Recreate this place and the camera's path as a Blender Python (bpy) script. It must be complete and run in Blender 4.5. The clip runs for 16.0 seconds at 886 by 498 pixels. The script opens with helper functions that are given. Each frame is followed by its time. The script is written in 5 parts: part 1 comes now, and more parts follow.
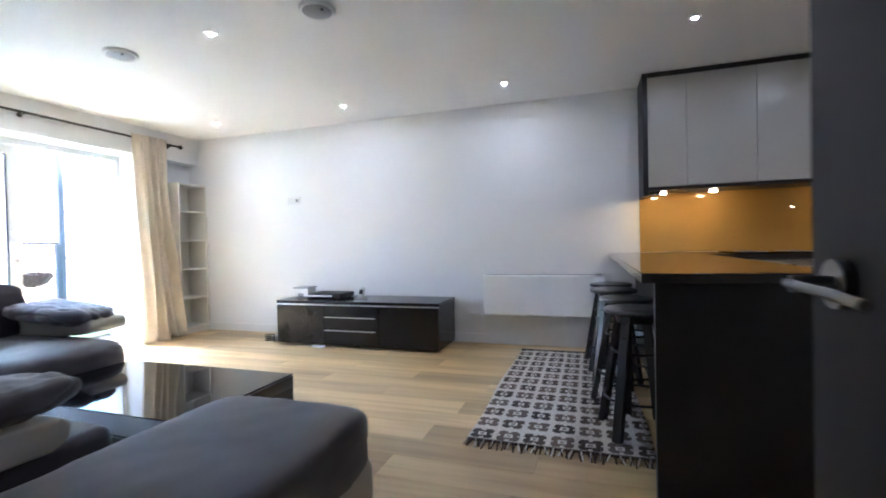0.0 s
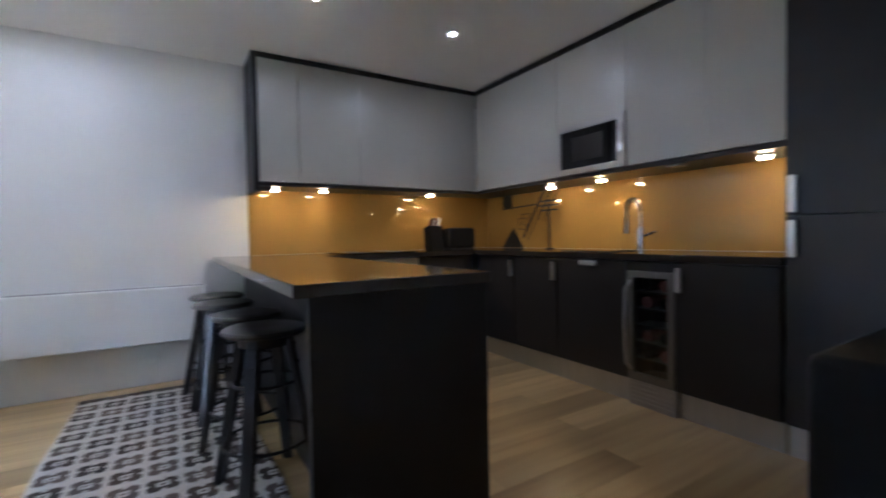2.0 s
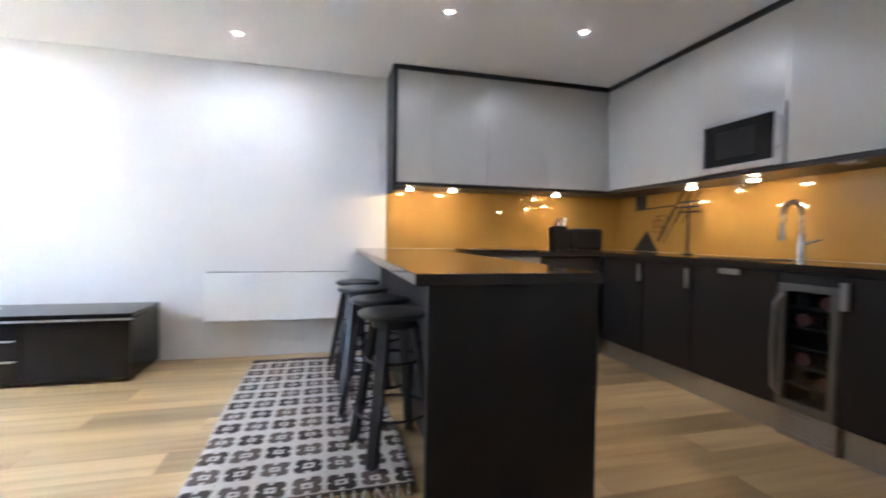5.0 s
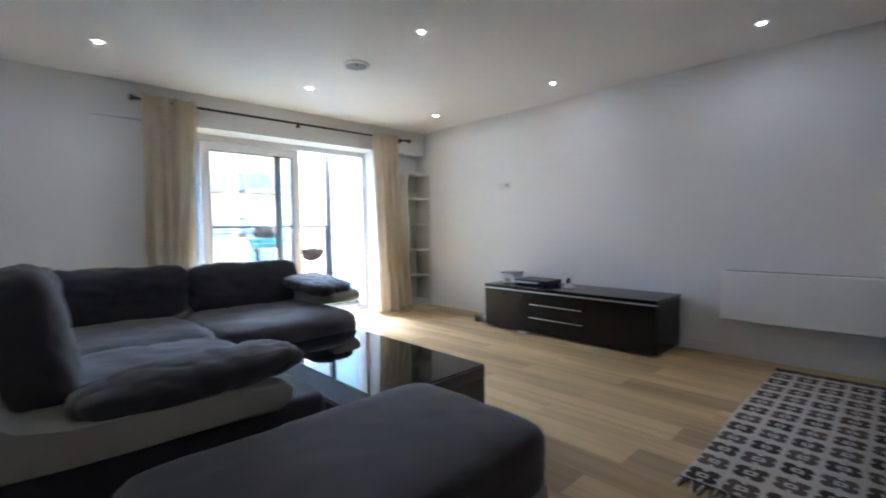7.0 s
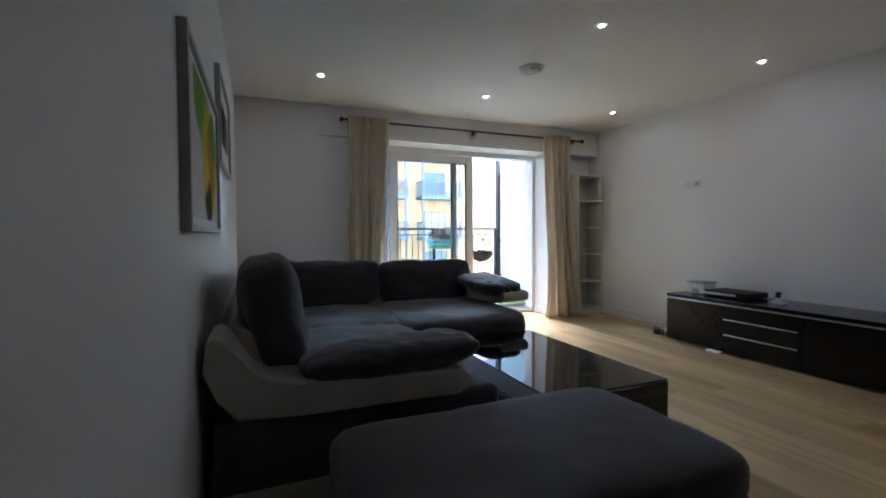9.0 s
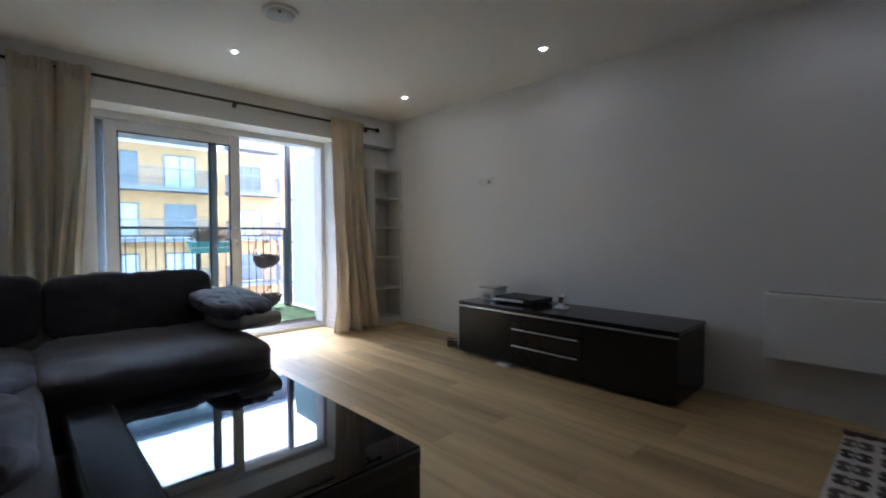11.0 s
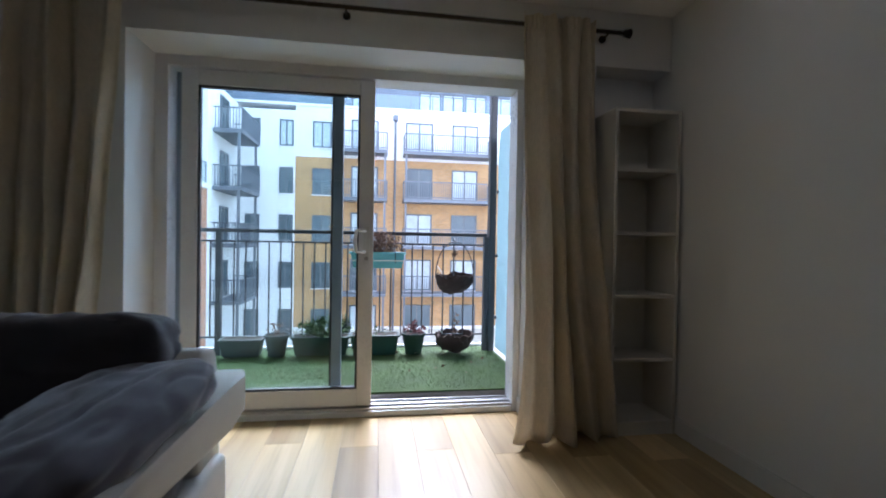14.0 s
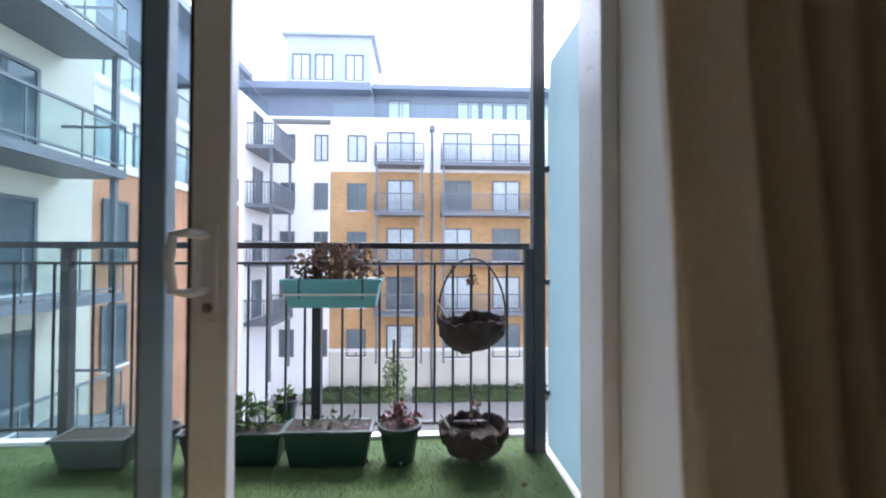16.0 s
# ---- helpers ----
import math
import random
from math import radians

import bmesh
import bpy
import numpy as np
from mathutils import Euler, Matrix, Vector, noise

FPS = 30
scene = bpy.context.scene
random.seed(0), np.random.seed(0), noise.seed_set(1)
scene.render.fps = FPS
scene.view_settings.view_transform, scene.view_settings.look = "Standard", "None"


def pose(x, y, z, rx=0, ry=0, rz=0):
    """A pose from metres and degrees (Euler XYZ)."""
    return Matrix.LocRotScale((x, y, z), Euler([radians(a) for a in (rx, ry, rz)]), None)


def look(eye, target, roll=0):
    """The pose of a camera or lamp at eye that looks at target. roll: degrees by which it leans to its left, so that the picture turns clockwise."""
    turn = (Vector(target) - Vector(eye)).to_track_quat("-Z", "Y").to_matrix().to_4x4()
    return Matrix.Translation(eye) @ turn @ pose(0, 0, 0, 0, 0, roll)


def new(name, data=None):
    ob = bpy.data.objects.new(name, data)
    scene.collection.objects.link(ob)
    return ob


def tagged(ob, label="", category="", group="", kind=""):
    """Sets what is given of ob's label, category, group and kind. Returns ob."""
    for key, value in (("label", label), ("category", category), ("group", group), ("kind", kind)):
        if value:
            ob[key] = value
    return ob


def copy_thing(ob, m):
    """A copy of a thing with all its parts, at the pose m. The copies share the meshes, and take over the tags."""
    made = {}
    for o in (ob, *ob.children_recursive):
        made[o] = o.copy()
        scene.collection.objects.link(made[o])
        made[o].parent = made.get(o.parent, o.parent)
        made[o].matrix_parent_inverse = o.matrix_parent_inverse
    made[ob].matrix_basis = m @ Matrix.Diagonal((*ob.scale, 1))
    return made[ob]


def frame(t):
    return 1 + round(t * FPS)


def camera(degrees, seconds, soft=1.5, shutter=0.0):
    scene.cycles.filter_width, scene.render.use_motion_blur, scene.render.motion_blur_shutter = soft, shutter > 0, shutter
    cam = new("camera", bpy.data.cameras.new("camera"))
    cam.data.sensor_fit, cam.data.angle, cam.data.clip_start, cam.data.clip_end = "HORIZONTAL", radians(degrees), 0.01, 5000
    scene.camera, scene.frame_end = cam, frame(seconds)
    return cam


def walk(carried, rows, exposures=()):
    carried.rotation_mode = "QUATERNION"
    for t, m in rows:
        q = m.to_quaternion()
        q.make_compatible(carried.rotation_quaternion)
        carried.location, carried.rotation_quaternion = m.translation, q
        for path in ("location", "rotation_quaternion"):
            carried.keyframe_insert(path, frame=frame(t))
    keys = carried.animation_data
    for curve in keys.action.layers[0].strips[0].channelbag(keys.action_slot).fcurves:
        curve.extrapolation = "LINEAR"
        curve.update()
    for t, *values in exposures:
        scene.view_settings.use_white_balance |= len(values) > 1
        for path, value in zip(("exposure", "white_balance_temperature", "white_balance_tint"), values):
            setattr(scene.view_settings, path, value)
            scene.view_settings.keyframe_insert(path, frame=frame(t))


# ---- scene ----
cam = camera(90.0, 16.0, soft=1.8, shutter=0.5)
PATH = [
    (0, (0.971, 0.887, 1.031), (0.344, 2.786, 1.003), -1.3),
    (0.5, (0.911, 1.165, 1.022), (0.444, 3.11, 1.0), -0.0),
    (1, (0.851, 1.332, 1.015), (0.934, 3.331, 0.988), -1.9),
    (1.5, (0.867, 1.445, 1.011), (1.338, 3.388, 0.951), -0.5),
    (2, (0.886, 1.473, 1.02), (1.929, 3.178, 0.967), -1.1),
    (2.5, (0.894, 1.475, 1.019), (2.214, 2.975, 0.933), 1.1),
    (3, (0.9, 1.466, 1.019), (2.342, 2.851, 0.962), 1.0),
    (3.2, (0.908, 1.461, 1.02), (2.37, 2.825, 0.977), 1.3),
    (5.5, (0.885, 1.339, 1.017), (0.866, 3.337, 0.939), -0.0),
    (6, (0.918, 1.268, 1.048), (0.33, 3.174, 0.904), -0.6),
    (6.2, (0.93, 1.204, 1.028), (0.116, 3.026, 0.9), 0.2),
    (6.5, (0.957, 1.215, 1.061), (-0.133, 2.888, 0.942), -0.2),
    (7, (0.987, 1.122, 1.081), (-0.457, 2.502, 0.984), -0.9),
    (7.5, (0.982, 1.099, 1.063), (-0.62, 2.294, 0.991), 0.0),
    (8, (0.979, 1.08, 1.052), (-0.747, 2.088, 0.989), 0.2),
    (8.5, (0.984, 1.061, 1.051), (-0.846, 1.868, 0.987), -0.1),
    (9, (0.989, 1.064, 1.055), (-0.856, 1.833, 0.987), -0.3),
    (9.5, (0.973, 1.137, 1.054), (-0.767, 2.12, 0.97), -0.8),
    (10, (0.865, 1.352, 1.056), (-0.6, 2.709, 0.946), -1.3),
    (10.2, (0.786, 1.454, 1.044), (-0.506, 2.98, 0.983), -1.3),
    (12.5, (-0.13, 2.982, 1.084), (-1.945, 3.82, 1.009), 0.9),
    (13, (-0.557, 3.251, 1.082), (-2.42, 3.978, 1.047), -0.6),
    (13.5, (-0.956, 3.43, 1.092), (-2.9, 3.9, 1.095), 0.2),
    (14, (-1.358, 3.601, 1.054), (-3.336, 3.899, 1.028), 1.0),
    (14.5, (-1.777, 3.735, 1.051), (-3.755, 4.023, 0.989), -0.5),
    (15, (-2.181, 3.909, 1.074), (-4.177, 3.988, 0.969), 0.1),
    (15.5, (-2.576, 3.976, 1.068), (-4.566, 4.161, 1.027), -0.1),
    (16, (-3.006, 4.029, 1.069), (-5.003, 4.129, 1.111), 0.1),
]
EXPOSURES = [(t, stops, kelvin, 17) for t, stops, kelvin in ((0.0, 6.5, 4900), (0.9, 6.1, 4850), (1.5, 6.05, 4800), (2.1, 6.5, 4800), (3.2, 7.5, 4850), (5.3, 7.25, 5050), (6.1, 6.7, 5100), (7.0, 5.45, 5050), (8.0, 4.65, 5050), (9.0, 4.4, 5200), (10.2, 4.35, 5200), (12.5, 3.35, 5250), (14.0, 2.93, 5350), (15.0, 2.8, 5620), (16.0, 2.6, 5750))]
walk(cam, [(t, look(eye, target, roll)) for t, eye, target, roll in PATH], EXPOSURES)
SKY, SUN, DOWN, UNDER = 0.15, 0.9, 0.016, 0.017

# ---- daylight from an overcast sky ----
world = bpy.data.worlds.new("overcast_sky")
scene.world = world
world.use_nodes = True
wn, wl = world.node_tree.nodes, world.node_tree.links
sky = wn.new("ShaderNodeTexSky")
sky.sky_type, sky.sun_disc = "NISHITA", False
sky.sun_elevation, sky.sun_rotation = radians(53), radians(276)
sky.air_density, sky.dust_density, sky.ozone_density = 1.0, 1.5, 1.5
pale = wn.new("ShaderNodeHueSaturation")
pale.inputs["Saturation"].default_value = 0.4
wl.new(sky.outputs[0], pale.inputs["Color"])
wl.new(pale.outputs[0], wn["Background"].inputs[0])
wn["Background"].inputs[1].default_value = SKY
sun_data = bpy.data.lights.new("sun", "SUN")
sun_data.energy, sun_data.angle, sun_data.color = SUN, radians(28), (1.0, 0.98, 0.95)
sun = new("sun", sun_data)
sun.matrix_world = look((-18, 2, 26.6), (0, 0, 2.6))

# ---- materials ----
def nodes_of(name):
    m = bpy.data.materials.new(name)
    m.use_nodes = True
    return m, m.node_tree.nodes, m.node_tree.links, m.node_tree.nodes["Principled BSDF"]


def coords(n, l, scale=(1, 1, 1)):
    tc, mp = n.new("ShaderNodeTexCoord"), n.new("ShaderNodeMapping")
    mp.inputs["Scale"].default_value = scale
    l.new(tc.outputs["Object"], mp.inputs["Vector"])
    return mp.outputs[0]


def noise_tex(n, l, vec, scale, detail=3.0, rough=0.55):
    t = n.new("ShaderNodeTexNoise")
    t.inputs["Scale"].default_value, t.inputs["Detail"].default_value, t.inputs["Roughness"].default_value = scale, detail, rough
    l.new(vec, t.inputs["Vector"])
    return t.outputs["Fac"]


def ramp(n, l, fac, stops):
    r = n.new("ShaderNodeValToRGB")
    while len(r.color_ramp.elements) < len(stops):
        r.color_ramp.elements.new(0.5)
    for e, (p, c) in zip(r.color_ramp.elements, stops):
        e.position, e.color = p, (*c, 1)
    l.new(fac, r.inputs[0])
    return r.outputs[0]


def mixed(n, l, fac, a, b, mode="MIX"):
    m = n.new("ShaderNodeMix")
    m.data_type, m.blend_type = "RGBA", mode
    for sock, v in ((m.inputs[0], fac), (m.inputs[6], a), (m.inputs[7], b)):
        if isinstance(v, (int, float)):
            sock.default_value = v
        elif isinstance(v, tuple):
            sock.default_value = (*v, 1)
        else:
            l.new(v, sock)
    return m.outputs[2]


def calc(n, l, op, a, b=0.0, c=0.0):
    m = n.new("ShaderNodeMath")
    m.operation = op
    for sock, v in zip(m.inputs, (a, b, c)):
        if isinstance(v, (int, float)):
            sock.default_value = v
        else:
            l.new(v, sock)
    return m.outputs[0]


def shade(v, k):
    return tuple(min(1.0, c * k) for c in v)


def surface(name, color, rough=0.5, metal=0.0, vary=0.12, large=2.0, fine=60.0, bump=0.05, depth=0.002, coat=0.0, stretch=(1, 1, 1), sheen=0.0, random=0.0, spec=0.5, even=False):
    """A plain surface with stains at a large scale, grain at a fine one, and relief."""
    m, n, l, p = nodes_of(name)
    vec = coords(n, l, stretch)
    big, small = noise_tex(n, l, vec, large, 4), noise_tex(n, l, vec, fine, 3)
    c = ramp(n, l, big, [(0.3, shade(color, 1 - vary)), (0.7, shade(color, 1 + vary * 0.6))])
    c = mixed(n, l, 0.35 * min(1, vary * 6), c, ramp(n, l, small, [(0.3, shade(color, 0.75)), (0.7, shade(color, 1.2))]))
    if random:
        info = n.new("ShaderNodeObjectInfo")
        c = mixed(n, l, random, c, ramp(n, l, info.outputs["Random"], [(0, shade(color, 0.5)), (1, shade(color, 1.5))]))
    l.new(c, p.inputs["Base Color"])
    k = 0.02 if even else 0.16
    r = calc(n, l, "MULTIPLY_ADD", small, k, rough - k / 2)
    l.new(calc(n, l, "MULTIPLY_ADD", big, k * 0.6, calc(n, l, "SUBTRACT", r, k * 0.3)), p.inputs["Roughness"])
    p.inputs["Specular IOR Level"].default_value = spec
    p.inputs["Metallic"].default_value = metal
    p.inputs["Coat Weight"].default_value = coat
    p.inputs["Sheen Weight"].default_value = sheen
    if bump:
        b = n.new("ShaderNodeBump")
        b.inputs["Strength"].default_value, b.inputs["Distance"].default_value = min(1, bump * 4), depth
        l.new(small, b.inputs["Height"])
        l.new(b.outputs[0], p.inputs["Normal"])
    return m


def glass_like(name, color, rough=0.0, mix=0.9):
    """Thin sheet glass: clear with a mirror's share that rises towards grazing."""
    m, n, l, p = nodes_of(name)
    out, clear, gloss, blend, fr = n["Material Output"], n.new("ShaderNodeBsdfTransparent"), n.new("ShaderNodeBsdfGlossy"), n.new("ShaderNodeMixShader"), n.new("ShaderNodeLayerWeight")
    clear.inputs[0].default_value = (*color, 1)
    gloss.inputs["Roughness"].default_value = rough
    fr.inputs["Blend"].default_value = 0.5
    l.new(calc(n, l, "MULTIPLY_ADD", calc(n, l, "POWER", fr.outputs["Facing"], 5.0), 0.9, 0.035), blend.inputs[0])
    l.new(clear.outputs[0], blend.inputs[1])
    l.new(gloss.outputs[0], blend.inputs[2])
    l.new(blend.outputs[0], out.inputs[0])
    return m


def glowing(name, color, strength):
    m, n, l, p = nodes_of(name)
    p.inputs["Base Color"].default_value = (*color, 1)
    p.inputs["Emission Color"].default_value = (*color, 1)
    p.inputs["Emission Strength"].default_value = strength
    return m


def plank_wood():
    m, n, l, p = nodes_of("oak_laminate")
    info = n.new("ShaderNodeObjectInfo")
    tc = n.new("ShaderNodeTexCoord")
    off = n.new("ShaderNodeVectorMath")
    off.operation = "ADD"
    comb = n.new("ShaderNodeCombineXYZ")
    for i in range(3):
        l.new(calc(n, l, "MULTIPLY", info.outputs["Random"], 37.0 + 11 * i), comb.inputs[i])
    l.new(tc.outputs["Object"], off.inputs[0])
    l.new(comb.outputs[0], off.inputs[1])
    mp = n.new("ShaderNodeMapping")
    mp.inputs["Scale"].default_value = (0.5, 8.0, 1)
    l.new(off.outputs[0], mp.inputs[0])
    grain = noise_tex(n, l, mp.outputs[0], 2.2, 4, 0.55)
    mp2 = n.new("ShaderNodeMapping")
    mp2.inputs["Scale"].default_value = (0.5, 3.4, 1)
    l.new(off.outputs[0], mp2.inputs[0])
    streak = noise_tex(n, l, mp2.outputs[0], 1.2, 2, 0.45)
    base = ramp(n, l, grain, [(0.3, (0.27, 0.178, 0.075)), (0.5, (0.475, 0.342, 0.162)), (0.72, (0.57, 0.428, 0.215))])
    c = mixed(n, l, 0.5, base, ramp(n, l, streak, [(0.32, (0.30, 0.20, 0.086)), (0.5, (0.475, 0.345, 0.165)), (0.7, (0.59, 0.445, 0.228))]))
    tone = ramp(n, l, info.outputs["Random"], [(0, (0.70, 0.67, 0.62)), (0.5, (1.05, 1.03, 1.0)), (1, (1.27, 1.26, 1.24))])
    l.new(mixed(n, l, 1.0, c, tone, "MULTIPLY"), p.inputs["Base Color"])
    l.new(calc(n, l, "MULTIPLY_ADD", grain, 0.05, 0.28), p.inputs["Roughness"])
    b = n.new("ShaderNodeBump")
    b.inputs["Strength"].default_value, b.inputs["Distance"].default_value = 0.08, 0.0005
    l.new(grain, b.inputs["Height"])
    l.new(b.outputs[0], p.inputs["Normal"])
    return m


def rug_weave():
    """Rows of hollow dark blocks on a cream ground, woven."""
    m, n, l, p = nodes_of("woven_rug")
    tc, sep = n.new("ShaderNodeTexCoord"), n.new("ShaderNodeSeparateXYZ")
    l.new(tc.outputs["Object"], sep.inputs[0])
    wob = calc(n, l, "MULTIPLY_ADD", noise_tex(n, l, tc.outputs["Object"], 9, 2), 0.03, -0.015)
    xs, ys = calc(n, l, "ADD", sep.outputs[0], wob), calc(n, l, "ADD", sep.outputs[1], wob)
    u = calc(n, l, "ABSOLUTE", calc(n, l, "SUBTRACT", calc(n, l, "FRACT", calc(n, l, "DIVIDE", xs, 0.137)), 0.5))
    v = calc(n, l, "ABSOLUTE", calc(n, l, "SUBTRACT", calc(n, l, "FRACT", calc(n, l, "DIVIDE", ys, 0.158)), 0.5))
    block = calc(n, l, "MULTIPLY", calc(n, l, "LESS_THAN", u, 0.42), calc(n, l, "LESS_THAN", v, 0.36))
    cut = calc(n, l, "MULTIPLY", calc(n, l, "GREATER_THAN", u, 0.33), calc(n, l, "LESS_THAN", v, 0.05))
    hole = calc(n, l, "MULTIPLY", calc(n, l, "LESS_THAN", u, 0.16), calc(n, l, "LESS_THAN", v, 0.13))
    notch = calc(n, l, "MULTIPLY", calc(n, l, "LESS_THAN", u, 0.07), calc(n, l, "GREATER_THAN", v, 0.25))
    corner = calc(n, l, "GREATER_THAN", calc(n, l, "ADD", u, v), 0.68)
    mask = calc(n, l, "SUBTRACT", block, calc(n, l, "MINIMUM", 1.0, calc(n, l, "ADD", calc(n, l, "MAXIMUM", calc(n, l, "MAXIMUM", cut, hole), notch), calc(n, l, "MULTIPLY", corner, block))))
    mask = calc(n, l, "MAXIMUM", mask, 0.0)
    dot = calc(n, l, "MULTIPLY", calc(n, l, "LESS_THAN", u, 0.07), calc(n, l, "LESS_THAN", v, 0.05))
    edge = calc(n, l, "MAXIMUM", calc(n, l, "GREATER_THAN", sep.outputs[1], 1.94), calc(n, l, "LESS_THAN", sep.outputs[1], 0.015))
    mask = calc(n, l, "MAXIMUM", calc(n, l, "MAXIMUM", mask, dot), edge)
    yarn = noise_tex(n, l, coords(n, l, (1, 0.25, 1)), 160, 2)
    fade = noise_tex(n, l, tc.outputs["Object"], 3.5, 3)
    dark = ramp(n, l, fade, [(0.35, (0.018, 0.016, 0.017)), (0.68, (0.09, 0.06, 0.042))])
    odd = calc(n, l, "MODULO", calc(n, l, "ADD", calc(n, l, "FLOOR", calc(n, l, "DIVIDE", xs, 0.137)), calc(n, l, "FLOOR", calc(n, l, "DIVIDE", ys, 0.158))), 2.0)
    dark = mixed(n, l, calc(n, l, "MULTIPLY", calc(n, l, "ABSOLUTE", odd), 0.6), dark, ramp(n, l, fade, [(0.3, (0.13, 0.115, 0.10)), (0.7, (0.17, 0.12, 0.09))]))
    light = ramp(n, l, yarn, [(0.2, (0.42, 0.39, 0.35)), (0.8, (0.68, 0.64, 0.58))])
    l.new(mixed(n, l, mask, light, dark), p.inputs["Base Color"])
    p.inputs["Roughness"].default_value = 0.95
    b = n.new("ShaderNodeBump")
    b.inputs["Strength"].default_value, b.inputs["Distance"].default_value = 0.8, 0.003
    l.new(yarn, b.inputs["Height"])
    l.new(b.outputs[0], p.inputs["Normal"])
    return m


def brickwork(name, color, mortar):
    m, n, l, p = nodes_of(name)
    tc, sep, comb = n.new("ShaderNodeTexCoord"), n.new("ShaderNodeSeparateXYZ"), n.new("ShaderNodeCombineXYZ")
    l.new(tc.outputs["Object"], sep.inputs[0])
    l.new(calc(n, l, "ADD", sep.outputs[0], sep.outputs[1]), comb.inputs[0])
    l.new(sep.outputs[2], comb.inputs[1])
    b = n.new("ShaderNodeTexBrick")
    b.inputs["Color1"].default_value, b.inputs["Color2"].default_value, b.inputs["Mortar"].default_value = (*shade(color, 0.82), 1), (*shade(color, 1.15), 1), (*mortar, 1)
    b.inputs["Scale"].default_value, b.inputs["Mortar Size"].default_value = 1.0, 0.008
    b.inputs["Brick Width"].default_value, b.inputs["Row Height"].default_value = 0.225, 0.075
    l.new(comb.outputs[0], b.inputs["Vector"])
    big = noise_tex(n, l, tc.outputs["Object"], 0.6, 4)
    l.new(mixed(n, l, 0.3, b.outputs[0], ramp(n, l, big, [(0.3, shade(color, 0.6)), (0.7, shade(color, 1.3))])), p.inputs["Base Color"])
    p.inputs["Roughness"].default_value = 0.9
    return m


def artwork(name, blobs):
    """A loose watercolour: soft strokes on white paper."""
    m, n, l, p = nodes_of(name)
    tc = n.new("ShaderNodeTexCoord")
    warp = n.new("ShaderNodeVectorMath")
    warp.operation = "ADD"
    nz = n.new("ShaderNodeTexNoise")
    nz.inputs["Scale"].default_value = 5.0
    l.new(tc.outputs["Object"], nz.inputs["Vector"])
    sc = n.new("ShaderNodeVectorMath")
    sc.operation = "SCALE"
    sc.inputs["Scale"].default_value = 0.16
    l.new(nz.outputs["Color"], sc.inputs[0])
    l.new(tc.outputs["Object"], warp.inputs[0])
    l.new(sc.outputs[0], warp.inputs[1])
    c = (0.72, 0.71, 0.69)
    for (cx, cz, sx, sz, col) in blobs:
        mp = n.new("ShaderNodeMapping")
        mp.inputs["Location"].default_value = (-cx / sx - 0.08 / sx, 0, -cz / sz - 0.08 / sz)
        mp.inputs["Scale"].default_value = (1 / sx, 0, 1 / sz)
        l.new(warp.outputs[0], mp.inputs[0])
        g = n.new("ShaderNodeTexGradient")
        g.gradient_type = "SPHERICAL"
        l.new(mp.outputs[0], g.inputs[0])
        f = n.new("ShaderNodeMapRange")
        f.inputs["From Min"].default_value, f.inputs["From Max"].default_value, f.inputs["To Max"].default_value = 0.05, 0.3, 0.92
        l.new(g.outputs["Fac"], f.inputs[0])
        c = mixed(n, l, f.outputs[0], c, col)
    l.new(c, p.inputs["Base Color"])
    p.inputs["Roughness"].default_value = 0.9
    p.inputs["Specular IOR Level"].default_value = 0.05
    return m


def cloth_thin(name, color):
    m, n, l, p = nodes_of(name)
    out, tr, mix = n["Material Output"], n.new("ShaderNodeBsdfTranslucent"), n.new("ShaderNodeMixShader")
    vec = coords(n, l)
    weave = noise_tex(n, l, coords(n, l, (1, 1, 0.15)), 220, 2)
    c = mixed(n, l, 0.5, ramp(n, l, noise_tex(n, l, vec, 2.2, 3), [(0.3, shade(color, 0.85)), (0.7, shade(color, 1.1))]), ramp(n, l, weave, [(0.3, shade(color, 0.8)), (0.7, shade(color, 1.12))]))
    l.new(c, p.inputs["Base Color"])
    l.new(c, tr.inputs[0])
    p.inputs["Roughness"].default_value = 0.85
    b = n.new("ShaderNodeBump")
    b.inputs["Strength"].default_value, b.inputs["Distance"].default_value = 0.3, 0.001
    l.new(weave, b.inputs["Height"])
    l.new(b.outputs[0], p.inputs["Normal"])
    mix.inputs[0].default_value = 0.42
    l.new(p.outputs[0], mix.inputs[1])
    l.new(tr.outputs[0], mix.inputs[2])
    l.new(mix.outputs[0], out.inputs[0])
    return m


WALL = surface("wall_paint", (0.82, 0.82, 0.815), 0.6, vary=0.025, large=0.8, fine=140, bump=0.04, depth=0.0008)
CEIL = surface("ceiling_paint", (0.84, 0.83, 0.81), 0.75, vary=0.02, large=0.7, fine=120, bump=0.03, depth=0.0008)
TRIM = surface("white_gloss_paint", (0.80, 0.80, 0.79), 0.35, vary=0.03, large=3, fine=90, bump=0.02)
OAK = plank_wood()
SCREED = surface("subfloor", (0.12, 0.09, 0.06), 0.9)
DARKCAB = surface("charcoal_laminate", (0.019, 0.018, 0.019), 0.42, vary=0.12, large=1.5, fine=200, bump=0.03, depth=0.0003, spec=0.35)
PALECAB = surface("greige_lacquer", (0.45, 0.437, 0.392), 0.3, vary=0.02, large=1.2, fine=80, bump=0.0, even=True)
STONE = surface("dark_worktop_stone", (0.035, 0.030, 0.027), 0.085, vary=0.3, large=9, fine=260, bump=0.0, even=True)
GOLD = surface("gold_back_painted_glass", (0.33, 0.20, 0.046), 0.02, vary=0.03, large=1.6, fine=60, bump=0.0, even=True)
